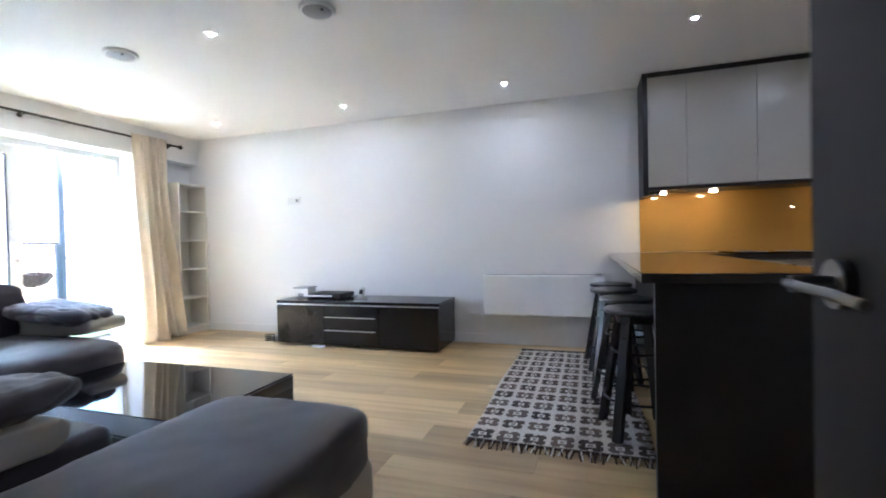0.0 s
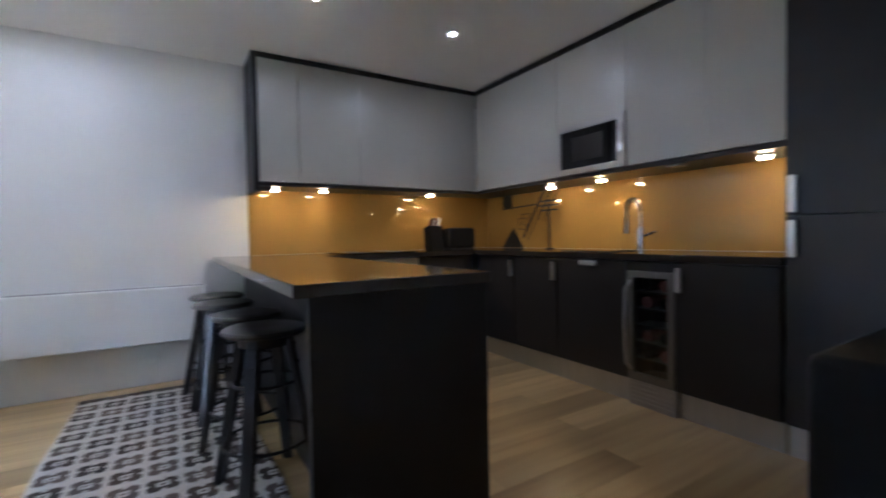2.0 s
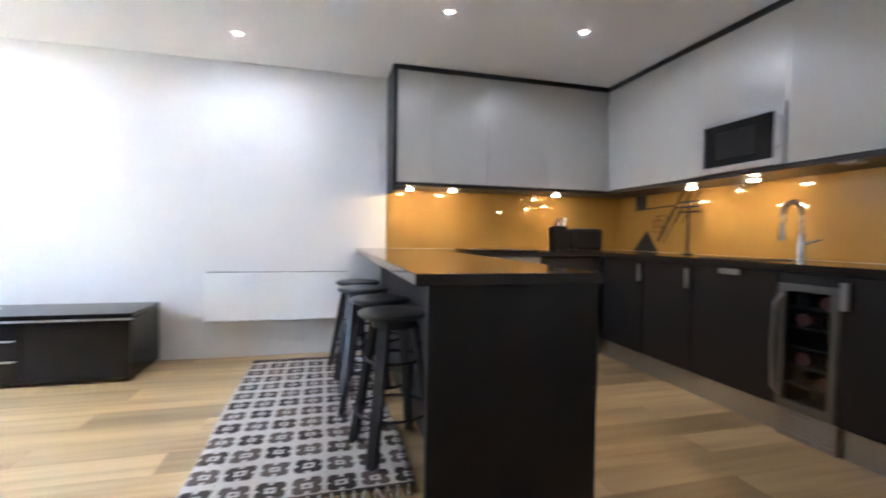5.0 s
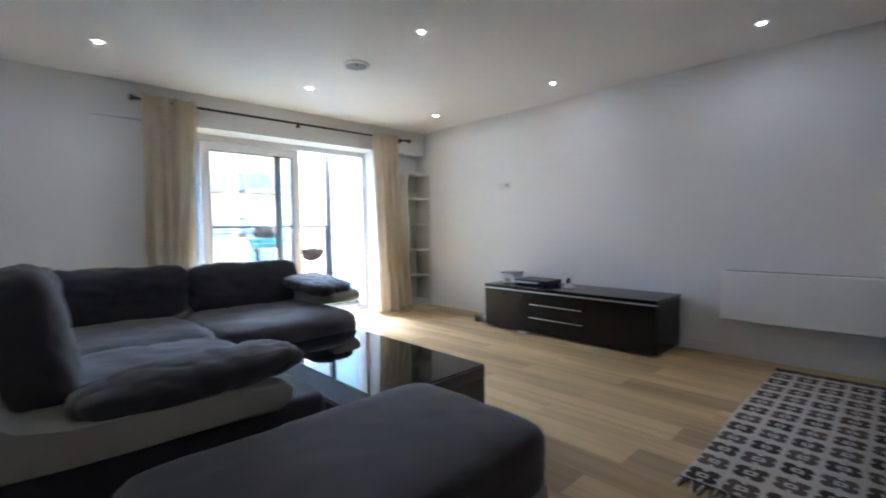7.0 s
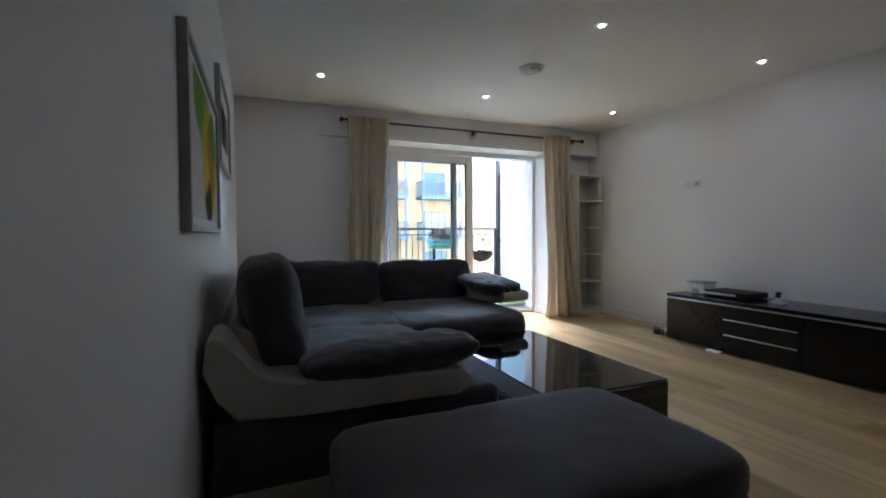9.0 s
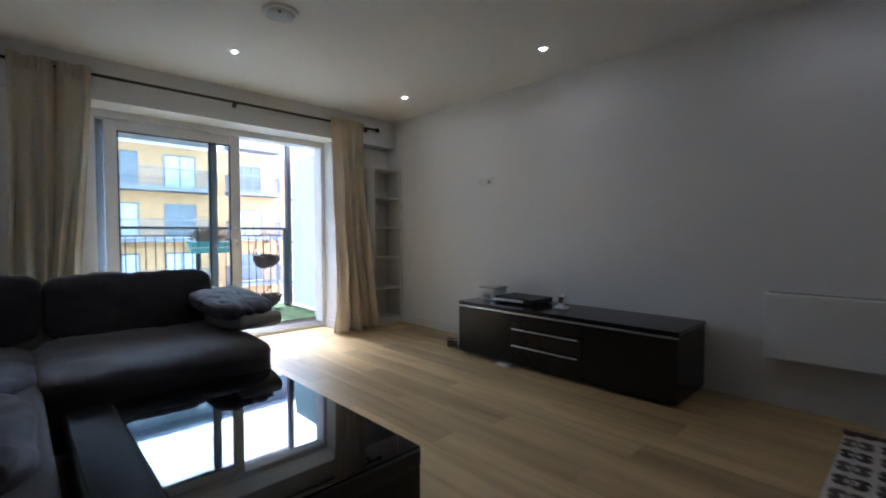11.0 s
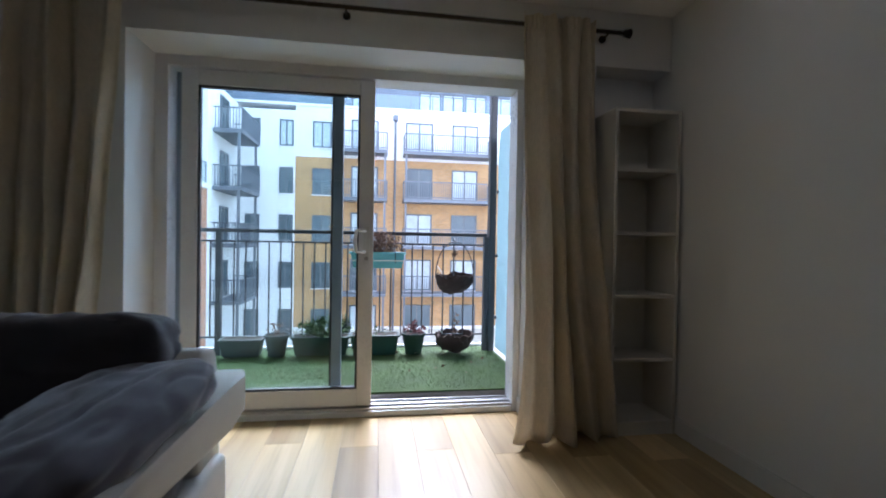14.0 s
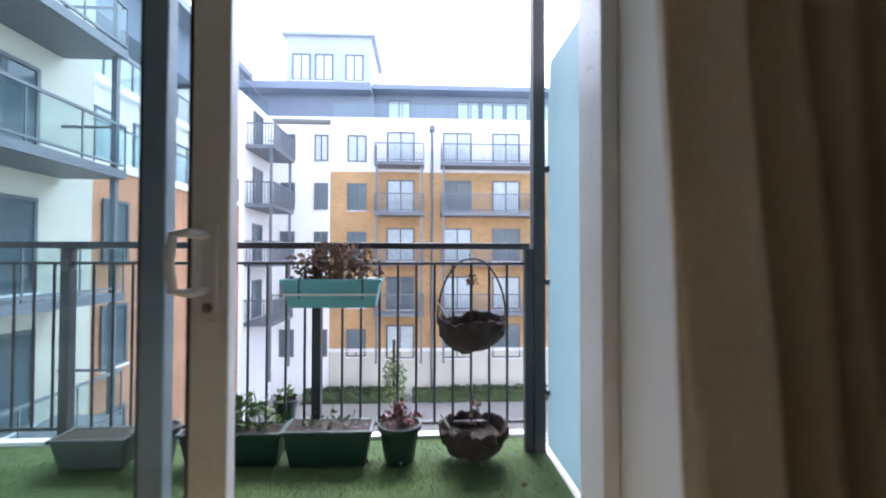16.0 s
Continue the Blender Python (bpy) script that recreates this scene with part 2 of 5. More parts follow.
STEEL = surface("brushed_steel", (0.46, 0.445, 0.43), 0.32, 0.8, vary=0.03, large=3, fine=60, bump=0.0, even=True)
CHROME = surface("chrome", (0.75, 0.75, 0.76), 0.1, 1.0, vary=0.03, bump=0.0)
ALU = surface("satin_aluminium", (0.55, 0.55, 0.56), 0.33, 0.9, vary=0.06, large=3, fine=150, bump=0.02, stretch=(1, 12, 1))
BLACKPL = surface("black_plastic", (0.012, 0.012, 0.013), 0.42, vary=0.15, bump=0.03, spec=0.3)
BLACKGLOSS = surface("black_high_gloss", (0.010, 0.0095, 0.0095), 0.16, vary=0.1, large=5, fine=80, bump=0.0, spec=0.3, even=True)
BLACKGLASS = surface("black_glass", (0.006, 0.006, 0.007), 0.03, vary=0.1, bump=0.0, even=True)
BLACKMATT = surface("matt_black_board", (0.010, 0.010, 0.011), 0.7, vary=0.2, large=6, fine=90, bump=0.05, spec=0.15)
BLACKWOOD = surface("black_stained_wood", (0.02, 0.019, 0.02), 0.3, even=True, vary=0.1, large=6, fine=60, bump=0.015, depth=0.0004, stretch=(3, 3, 0.4))
NICKEL = surface("satin_nickel", (0.19, 0.188, 0.18), 0.36, 0.8, vary=0.05, bump=0.0, even=True)
DARKDOOR = surface("dark_door_veneer", (0.012, 0.0115, 0.014), 0.5, vary=0.2, large=4, fine=120, bump=0.05, depth=0.0006, stretch=(6, 6, 0.4), spec=0.2)
WHITEPL = surface("white_plastic", (0.74, 0.74, 0.73), 0.35, vary=0.03, bump=0.0)
GREYPL = surface("grey_plastic", (0.30, 0.30, 0.31), 0.4, vary=0.08, bump=0.02)
FRAMEGREY = surface("pale_grey_frame", (0.45, 0.44, 0.43), 0.45, vary=0.06, bump=0.02)
SHELFWHITE = surface("cream_white_foil", (0.70, 0.67, 0.60), 0.45, vary=0.03, large=3, fine=120, bump=0.02)
HEATERPAINT = surface("heater_enamel", (0.87, 0.87, 0.86), 0.3, vary=0.02, large=3, fine=90, bump=0.0)
LEATHER = surface("off_white_leather", (0.47, 0.455, 0.40), 0.5, vary=0.08, large=5, fine=170, bump=0.16, depth=0.0012)
MICRO = surface("charcoal_microfibre", (0.058, 0.056, 0.069), 0.88, vary=0.4, large=5.0, fine=240, bump=0.2, depth=0.0014, sheen=0.35)
CLOTH = cloth_thin("cream_curtain_cloth", (0.74, 0.66, 0.52))
UPVC = surface("white_upvc", (0.78, 0.78, 0.78), 0.3, vary=0.03, large=4, fine=60, bump=0.0)
BLUEGREY = surface("blue_grey_aluminium", (0.28, 0.32, 0.36), 0.42, 0.1, vary=0.1, large=4, fine=90, bump=0.03)
RAILPAINT = surface("anthracite_paint", (0.035, 0.037, 0.042), 0.45, vary=0.15, large=5, fine=120, bump=0.05)
GLASS = glass_like("clear_glass", (0.90, 0.95, 0.95))
BRONZE = surface("dark_bronze", (0.05, 0.04, 0.032), 0.4, 0.6, vary=0.15, bump=0.03)
SOIL = surface("potting_soil", (0.035, 0.024, 0.016), 0.95, vary=0.4, large=20, fine=90, bump=0.9, depth=0.01)
GREENPL = surface("dark_green_plastic", (0.008, 0.034, 0.024), 0.42, vary=0.2, large=6, fine=90, bump=0.04)
TEAL = surface("turquoise_plastic", (0.16, 0.43, 0.45), 0.42, vary=0.12, large=6, fine=90, bump=0.04)
GREYPOT = surface("grey_green_plastic", (0.04, 0.055, 0.052), 0.5, vary=0.2, large=6, fine=90, bump=0.05)
COIR = surface("brown_coir", (0.05, 0.031, 0.025), 0.97, vary=0.45, large=14, fine=120, bump=0.9, depth=0.008)
TURF = surface("green_turf", (0.052, 0.092, 0.020), 0.9, vary=0.4, large=3.5, fine=140, bump=0.7, depth=0.006)
LEAF = surface("green_leaf", (0.075, 0.13, 0.035), 0.6, vary=0.4, large=12, fine=60, random=0.0)
DRYLEAF = surface("dried_leaf", (0.20, 0.125, 0.085), 0.8, vary=0.45, large=18, fine=60)
REDLEAF = surface("reddish_leaf", (0.15, 0.045, 0.045), 0.7, vary=0.45, large=18, fine=60)
PAPER = surface("magazine_paper", (0.42, 0.38, 0.42), 0.35, vary=0.5, large=11, fine=40, bump=0.0)
BRICK = brickwork("yellow_orange_brick", (0.52, 0.31, 0.13), (0.46, 0.38, 0.27))
BRICKRED = brickwork("orange_brick", (0.50, 0.24, 0.13), (0.42, 0.32, 0.25))
RENDER = surface("white_render", (0.82, 0.82, 0.81), 0.85, vary=0.06, large=0.4, fine=12, bump=0.1, depth=0.01)
CREAM = surface("cream_render", (0.60, 0.585, 0.50), 0.85, vary=0.06, large=0.4, fine=12, bump=0.1, depth=0.01)
CLAD = surface("blue_grey_cladding", (0.20, 0.24, 0.30), 0.5, vary=0.1, large=0.5, fine=8, bump=0.1, depth=0.01)
PALECLAD = surface("pale_grey_cladding", (0.42, 0.46, 0.50), 0.5, vary=0.08, large=0.5, fine=8, bump=0.1, depth=0.01)
FARGLASS = surface("far_window_glass", (0.12, 0.16, 0.18), 0.06, vary=0.5, large=0.5, fine=3, bump=0.0, random=0.35)
FARFRAME = surface("far_window_frame", (0.13, 0.15, 0.165), 0.5, vary=0.1)
FARRAIL = surface("far_balcony_metal", (0.16, 0.18, 0.205), 0.5, 0.1, vary=0.1)
# pale colour for net curtains and for sky reflection painted into far panes
FARPALE = surface("far_curtain_and_sky_pane", (0.55, 0.62, 0.64), 0.8, vary=0.2, large=3, fine=14)
PAVE = surface("courtyard_paving", (0.33, 0.31, 0.28), 0.9, vary=0.25, large=0.5, fine=6, bump=0.2)
HEDGE = surface("hedge_leaf", (0.055, 0.085, 0.03), 0.85, vary=0.5, large=3, fine=30, bump=0.6, depth=0.03)
LAMPGLOW = glowing("lit_downlight", (1.0, 0.93, 0.82), 20.0)
WARMGLOW = glowing("lit_cabinet_light", (1.0, 0.64, 0.26), 2.6)


# ---- mesh helpers ----
ORIGIN = {}


def thing(name, at, label, category, group="", kind=""):
    e = new(name)
    e.empty_display_size = 0.1
    e.location = at
    ORIGIN[e.name] = Vector(at)
    return tagged(e, label, category, group, kind)


def finish(bm, name, material, smooth=21):
    bmesh.ops.recalc_face_normals(bm, faces=bm.faces)
    me = bpy.data.meshes.new(name)
    bm.to_mesh(me)
    bm.free()
    for mat in material if isinstance(material, tuple) else (material,):
        me.materials.append(mat)
    if smooth:
        me.shade_smooth()
        me.set_sharp_from_angle(angle=radians(smooth))
    return me


def part(name, bm, material, parent, label="", smooth=21):
    """Links a mesh, given in world metres, as one part of a thing or of a part."""
    root = parent
    while root.parent:
        root = root.parent
    bm.transform(Matrix.Translation(-ORIGIN[root.name]))
    ob = new(name, finish(bm, name, material, smooth))
    ob.parent = parent
    return tagged(ob, label)


def solid(name, bm, material, label, category, kind="", group="", smooth=21):
    """A thing of one mesh; its origin lies at the middle of its base."""
    lo = Vector([min(v.co[i] for v in bm.verts) for i in range(3)])
    hi = Vector([max(v.co[i] for v in bm.verts) for i in range(3)])
    o = Vector(((lo.x + hi.x) / 2, (lo.y + hi.y) / 2, lo.z))
    bm.transform(Matrix.Translation(-o))
    ob = new(name, finish(bm, name, material, smooth))
    ob.location = o
    ORIGIN[ob.name] = o
    return tagged(ob, label, category, group, kind)


def box(x0, x1, y0, y1, z0, z1, bevel=0.0, seg=2, bm=None):
    own = bmesh.new()
    bmesh.ops.create_cube(own, size=1.0)
    for v in own.verts:
        v.co = Vector(((x0 + x1) / 2 + v.co.x * (x1 - x0), (y0 + y1) / 2 + v.co.y * (y1 - y0), (z0 + z1) / 2 + v.co.z * (z1 - z0)))
    if bevel:
        bmesh.ops.bevel(own, geom=own.edges[:], offset=bevel, segments=seg, profile=0.5, affect="EDGES")
    return join(bm, own)


def join(bm, own):
    if bm is None:
        return own
    me = bpy.data.meshes.new("joining")
    own.to_mesh(me)
    own.free()
    bm.from_mesh(me)
    bpy.data.meshes.remove(me)
    return bm


def rod(p0, p1, r0, r1=None, seg=18, bm=None, caps=True):
    p0, p1 = Vector(p0), Vector(p1)
    own = bmesh.new()
    bmesh.ops.create_cone(own, cap_ends=caps, segments=seg, radius1=r0, radius2=r0 if r1 is None else r1, depth=(p1 - p0).length)
    own.transform(Matrix.Translation((p0 + p1) / 2) @ (p1 - p0).to_track_quat("Z", "Y").to_matrix().to_4x4())
    return join(bm, own)


def turned(center, profile, seg=24, bm=None):
    """A body of revolution about z from (radius, height) pairs."""
    own = bmesh.new()
    rings = []
    for r, z in profile:
        rings.append([own.verts.new((center[0] + r * math.cos(a), center[1] + r * math.sin(a), center[2] + z)) for a in (2 * math.pi * i / seg for i in range(seg))])
    for a, b in zip(rings, rings[1:]):
        for i in range(seg):
            own.faces.new((a[i], a[(i + 1) % seg], b[(i + 1) % seg], b[i]))
    own.faces.new(rings[0])
    own.faces.new(rings[-1])
    return join(bm, own)


def tube(points, r, seg=18, bm=None):
    """A bent round bar through the points."""
    own = bmesh.new()
    pts = [Vector(p) for p in points]
    rings = []
    for i, p in enumerate(pts):
        d = (pts[min(i + 1, len(pts) - 1)] - pts[max(i - 1, 0)]).normalized()
        side = d.cross(Vector((0.31, 0.53, 0.79))).normalized()
        up = d.cross(side)
        rings.append([own.verts.new(p + r * (math.cos(a) * side + math.sin(a) * up)) for a in (2 * math.pi * k / seg for k in range(seg))])
    for a, b in zip(rings, rings[1:]):
        for i in range(seg):
            own.faces.new((a[i], a[(i + 1) % seg], b[(i + 1) % seg], b[i]))
    own.faces.new(rings[0])
    own.faces.new(rings[-1])
    return join(bm, own)


def cushion(x0, x1, y0, y1, z0, z1, puff=0.25, power=4.0, rumple=0.012, seed=0, cuts=14, tilt=None, bm=None, pleat=0.0):
    """A stuffed body: a rounded block whose faces bulge and crease."""
    own = bmesh.new()
    bmesh.ops.create_cube(own, size=2.0)
    bmesh.ops.subdivide_edges(own, edges=own.edges[:], cuts=cuts, use_grid_fill=True)
    half = Vector(((x1 - x0) / 2, (y1 - y0) / 2, (z1 - z0) / 2))
    mid = Vector(((x0 + x1) / 2, (y0 + y1) / 2, (z0 + z1) / 2))
    for v in own.verts:
        c = v.co.copy()
        n = (abs(c.x) ** power + abs(c.y) ** power + abs(c.z) ** power) ** (1 / power)
        s = c / n
        w = Vector((s.x * half.x, s.y * half.y, s.z * half.z))
        thin = min(range(3), key=lambda i: half[i])
        others = [i for i in range(3) if i != thin]
        edge = max(abs(s[i]) for i in others)
        w[thin] *= 1 - puff * max(0.0, edge - 0.35) ** 2
        q = Vector((w.x * 4 + seed * 3.7, w.y * 4, w.z * 4))
        fold = abs(noise.noise(Vector((q.x * 0.9 + q.y * 0.7, q.y * 1.6 - q.x * 0.4, q.z * 2.2)) * 1.5 + Vector((5, 3, 1))))
        d = noise.noise(q) * rumple + noise.noise(q * 3.1) * rumple * 0.4 - max(0.0, 0.22 - fold) * rumple * 3.2
        if pleat:
            long = max(range(3), key=lambda i: half[i])
            wide = 3 - thin - long
            d -= pleat * abs(math.sin(w[wide] * 34 + 2.5 * noise.noise(q * 0.8))) * max(0.0, w[long] / half[long] + 0.1) ** 1.4
        w += s.normalized() * d
        v.co = (tilt @ w if tilt else w) + mid
    return join(bm, own)


def sheet(fn, nu, nv, bm=None):
    """A grid of points fn(u, v), both from 0 to 1."""
    own = bmesh.new()
    grid = [[own.verts.new(fn(i / nu, j / nv)) for j in range(nv + 1)] for i in range(nu + 1)]
    for i in range(nu):
        for j in range(nv):
            own.faces.new((grid[i][j], grid[i + 1][j], grid[i + 1][j + 1], grid[i][j + 1]))
    return join(bm, own)


def prism(outline, axis, a, b, bevel=0.0, bm=None):
    """An outline (pairs) drawn across an axis ('x', 'y' or 'z') and drawn out from a to b."""
    own = bmesh.new()
    at = {"x": lambda p, q, d: (d, p, q), "y": lambda p, q, d: (p, d, q), "z": lambda p, q, d: (p, q, d)}[axis]
    lo, hi = [own.verts.new(at(p, q, a)) for p, q in outline], [own.verts.new(at(p, q, b)) for p, q in outline]
    k = len(outline)
    for i in range(k):
        own.faces.new((lo[i], lo[(i + 1) % k], hi[(i + 1) % k], hi[i]))
    own.faces.new(lo)
    own.faces.new(hi)
    if bevel:
        bmesh.ops.bevel(own, geom=own.edges[:], offset=bevel, segments=2, profile=0.5, affect="EDGES")
    return join(bm, own)

# ---- the setting: one living room with a kitchen, 2.40 m high ----
XW, XK, YS, YT, H = -3.75, 3.80, 0.87, 5.30, 2.40     # window wall, kitchen wall, sofa wall, television wall, ceiling


def structure(name, bm, material, label, category="wall"):
    return solid(name, bm, material, label, category, kind="structure", smooth=False)


structure("ceiling", box(-4.1, XK + 0.15, 0.35, YT + 0.15, H, H + 0.15), CEIL, "smooth white painted plaster ceiling", "ceiling")
structure("wall_north", box(-4.4, XK + 0.15, YT, YT + 0.2, -0.1, H), WALL, "plain white painted wall behind the media bench")
structure("wall_east", box(XK, XK + 0.15, 1.4, YT, -0.1, H), WALL, "white painted wall behind the kitchen units")
# sofa wall with the doorway to the hall at x 0.56 to 1.24
bm = box(-4.4, 0.56, YS - 0.14, YS, -0.1, H)
box(0.56, 1.24, YS - 0.14, YS, 2.04, H, bm=bm)
box(1.24, 2.35, YS - 0.14, YS, -0.1, H, bm=bm)
structure("wall_south", bm, WALL, "white painted wall with framed pictures above the sofa")
# the pier beside the kitchen and the short wall that closes it
bm = box(2.20, 2.35, YS, 1.66, -0.1, H)
box(2.35, XK, 1.52, 1.66, -0.1, H, bm=bm)
structure("wall_pier", bm, WALL, "white painted wall end beside the tall kitchen unit")
# closing walls of the hall behind the camera
bm = box(-0.4, -0.3, -0.9, YS - 0.14, -0.1, H)
box(2.0, 2.1, -0.9, YS - 0.14, -0.1, H, bm=bm)
box(-0.4, 2.1, -1.0, -0.9, -0.1, H, bm=bm)
structure("wall_hall", bm, WALL, "plain white hall walls behind the doorway")
structure("ceiling_hall", box(-0.4, 2.1, -1.0, 0.35, H, H + 0.15), CEIL, "plain white hall ceiling", "ceiling")
structure("floor_hall", box(-0.4, 2.1, -1.0, YS - 0.14, -0.1, 0.0), SCREED, "dark hall floor", "floor")
# window wall: a beam over the whole width, piers, recesses and the opening y 2.37 to 4.505
WL, WR, WT = 2.37, 4.505, 2.085
bm = box(-4.30, XW, YS, YT, WT, H)
box(-4.30, XW, YS, 1.59, -0.1, WT, bm=bm)
box(-4.30, XW - 0.03, 1.59, 2.20, -0.1, WT, bm=bm)
box(-4.30, XW, 2.20, WL, -0.1, WT, bm=bm)
box(-4.30, XW, WR, 4.83, -0.1, WT, bm=bm)
box(-4.30, XW - 0.17, 4.83, YT, -0.1, WT, bm=bm)
structure("wall_west", bm, WALL, "white painted window wall with a deep beam and recesses")

# skirting boards
SK = 0.095


def skirting(x0, x1, y0, y1):
    b = box(x0, x1, y0, y1, 0.0, SK, 0.004)
    return structure("baseboard", b, TRIM, "white gloss painted skirting board", "skirting")


skirting(XW + 0.0, -0.045, YT - 0.016, YT)
skirting(XW, XW + 0.016, YS + 0.016, 1.59)
skirting(XW, XW + 0.016, 2.20, WL)
skirting(XW, XW + 0.016, WR, 4.83)
skirting(-4.04, XW, WR - 0.016, WR)
skirting(-4.04, XW, WL, WL + 0.016)
skirting(XW, 0.55, YS, YS + 0.016)
skirting(2.184, 2.20, YS + 0.0, 1.66)
structure("panel_below_heater", box(-0.045, 1.16, YT - 0.02, YT, 0.0, 0.30, 0.003), TRIM, "flat white boxing panel below the wall heater", "panel")

# door lining and the dark door that stands open into the room
bm = box(0.561, 0.58, YS - 0.16, YS - 0.004, 0.0, 2.02, 0.003)
box(1.238, 1.26, YS - 0.16, YS - 0.15, 0.0, 2.02, 0.003, bm=bm)
box(0.561, 1.239, YS - 0.16, YS - 0.004, 2.02, 2.039, 0.003, bm=bm)
structure("trim", bm, DARKDOOR, "dark veneered door lining around the hall doorway", "door frame")
door = thing("door_1", (1.215, 0.75, 0.006), "dark veneered interior door standing open, with a lever handle", "door", kind="structure")
part("door_leaf", box(1.19, 1.23, 0.70, 1.445, 0.008, 2.03, 0.003), DARKDOOR, door)
for sx in (-1, 1):
    xf = 1.21 + sx * 0.02
    bm = rod((xf, 1.385, 0.985), (xf + sx * 0.008, 1.385, 0.985), 0.023, seg=24)
    rod((xf, 1.385, 0.985), (xf + sx * 0.04, 1.385, 0.985), 0.008, bm=bm)
    tube([(xf + sx * 0.04, 1.392, 0.985), (xf + sx * 0.043, 1.35, 0.985), (xf + sx * 0.041, 1.31, 0.984), (xf + sx * 0.036, 1.275, 0.98)], 0.0045, bm=bm)
    part("door_handle", bm, NICKEL, door, "chrome lever handle on a round rose")

# ---- window: white sliding doors, the outer leaf slid open ----
win = thing("window_1", (-4.1, 3.4, 0.0), "white framed sliding balcony doors, one leaf slid open", "window", kind="structure")
XF = -4.08
bm = box(-4.20, XF + 0.035, WL, WL + 0.07, 0.0, WT, 0.004)
box(-4.20, XF + 0.035, WR - 0.043, WR - 0.001, 0.0, WT - 0.061, 0.004, bm=bm)
box(-4.20, XF + 0.035, WL + 0.07, WR, WT - 0.06, WT, 0.004, bm=bm)
box(-4.20, XF + 0.035, WL + 0.07, WR - 0.044, 0.0, 0.035, 0.004, bm=bm)
part("window_frame", bm, UPVC, win)
bm = box(-4.19, -4.06, WL + 0.07, WR, 0.036, 0.05, 0.002)
for x in (-4.165, -4.09):
    box(x - 0.006, x + 0.006, WL + 0.07, WR, 0.05, 0.062, 0.002, bm=bm)
part("track", bm, ALU, win, "grey aluminium sliding track")


def sash(name, x, y0, y1, z0, z1, w, mat, label):
    b = box(x - 0.024, x + 0.024, y0, y0 + w, z0, z1, 0.005)
    box(x - 0.024, x + 0.024, y1 - w, y1, z0, z1, 0.005, bm=b)
    box(x - 0.022, x + 0.022, y0 + w, y1 - w, z1 - w, z1, 0.004, bm=b)
    box(x - 0.022, x + 0.022, y0 + w, y1 - w, z0, z0 + w * 1.15, 0.004, bm=b)
    s = part(name, b, mat, win, label)
    g = part("pane", box(x - 0.006, x + 0.006, y0 + w - 0.01, y1 - w + 0.01, z0 + w, z1 - w + 0.01), GLASS, s, "clear glass pane")
    g.visible_shadow = False
    k = box(x - 0.014, x + 0.014, y0 + w, y0 + w + 0.012, z0 + w * 1.15, z1 - w)
    box(x - 0.014, x + 0.014, y1 - w - 0.012, y1 - w, z0 + w * 1.15, z1 - w, bm=k)
    box(x - 0.014, x + 0.014, y0 + w, y1 - w, z1 - w - 0.012, z1 - w, bm=k)
    box(x - 0.014, x + 0.014, y0 + w, y1 - w, z0 + w * 1.15, z0 + w * 1.15 + 0.012, bm=k)
    part("gasket", k, RAILPAINT, s, "black rubber glazing seal")
    return s


inner = sash("leaf", -4.085, 2.50, 3.583, 0.065, 2.02, 0.088, UPVC, "white sliding leaf")
outer = sash("leaf", -4.162, 2.445, 3.395, 0.065, 2.02, 0.06, BLUEGREY, "outer leaf slid behind the inner one")
bm = tube([(-4.06, 3.535, 1.12), (-4.022, 3.51, 1.125), (-4.008, 3.485, 1.12), (-4.004, 3.477, 1.06), (-4.008, 3.485, 0.995), (-4.022, 3.51, 0.99), (-4.06, 3.535, 0.995)], 0.011)
box(-4.062, -4.052, 3.525, 3.56, 0.92, 1.15, 0.004, bm=bm)
part("handle", bm, WHITEPL, inner, "white D-shaped pull handle")
bm = rod((-4.054, 3.542, 0.955), (-4.044, 3.542, 0.955), 0.012)
part("lock", bm, STEEL, inner, "steel key lock")

# ---- curtain pole and curtains ----
pole = thing("curtain_pole", (-3.685, 3.43, 2.25), "dark bronze curtain pole with ball finials", "curtain pole")
part("pole", rod((-3.685, 1.90, 2.25), (-3.685, 4.96, 2.25), 0.0115, seg=16), BRONZE, pole)
for y, s in ((1.90, -1), (4.96, 1)):
    part("finial", rod((-3.685, y, 2.25), (-3.685, y + s * 0.035, 2.25), 0.018, 0.026, 16), BRONZE, pole)
for y in (2.02, 3.43, 4.86):
    bm = rod((XW, y, 2.235), (XW + 0.01, y, 2.235), 0.02)
    rod((XW, y, 2.235), (-3.685, y, 2.235), 0.006, bm=bm)
    part("bracket", bm, BRONZE, pole)


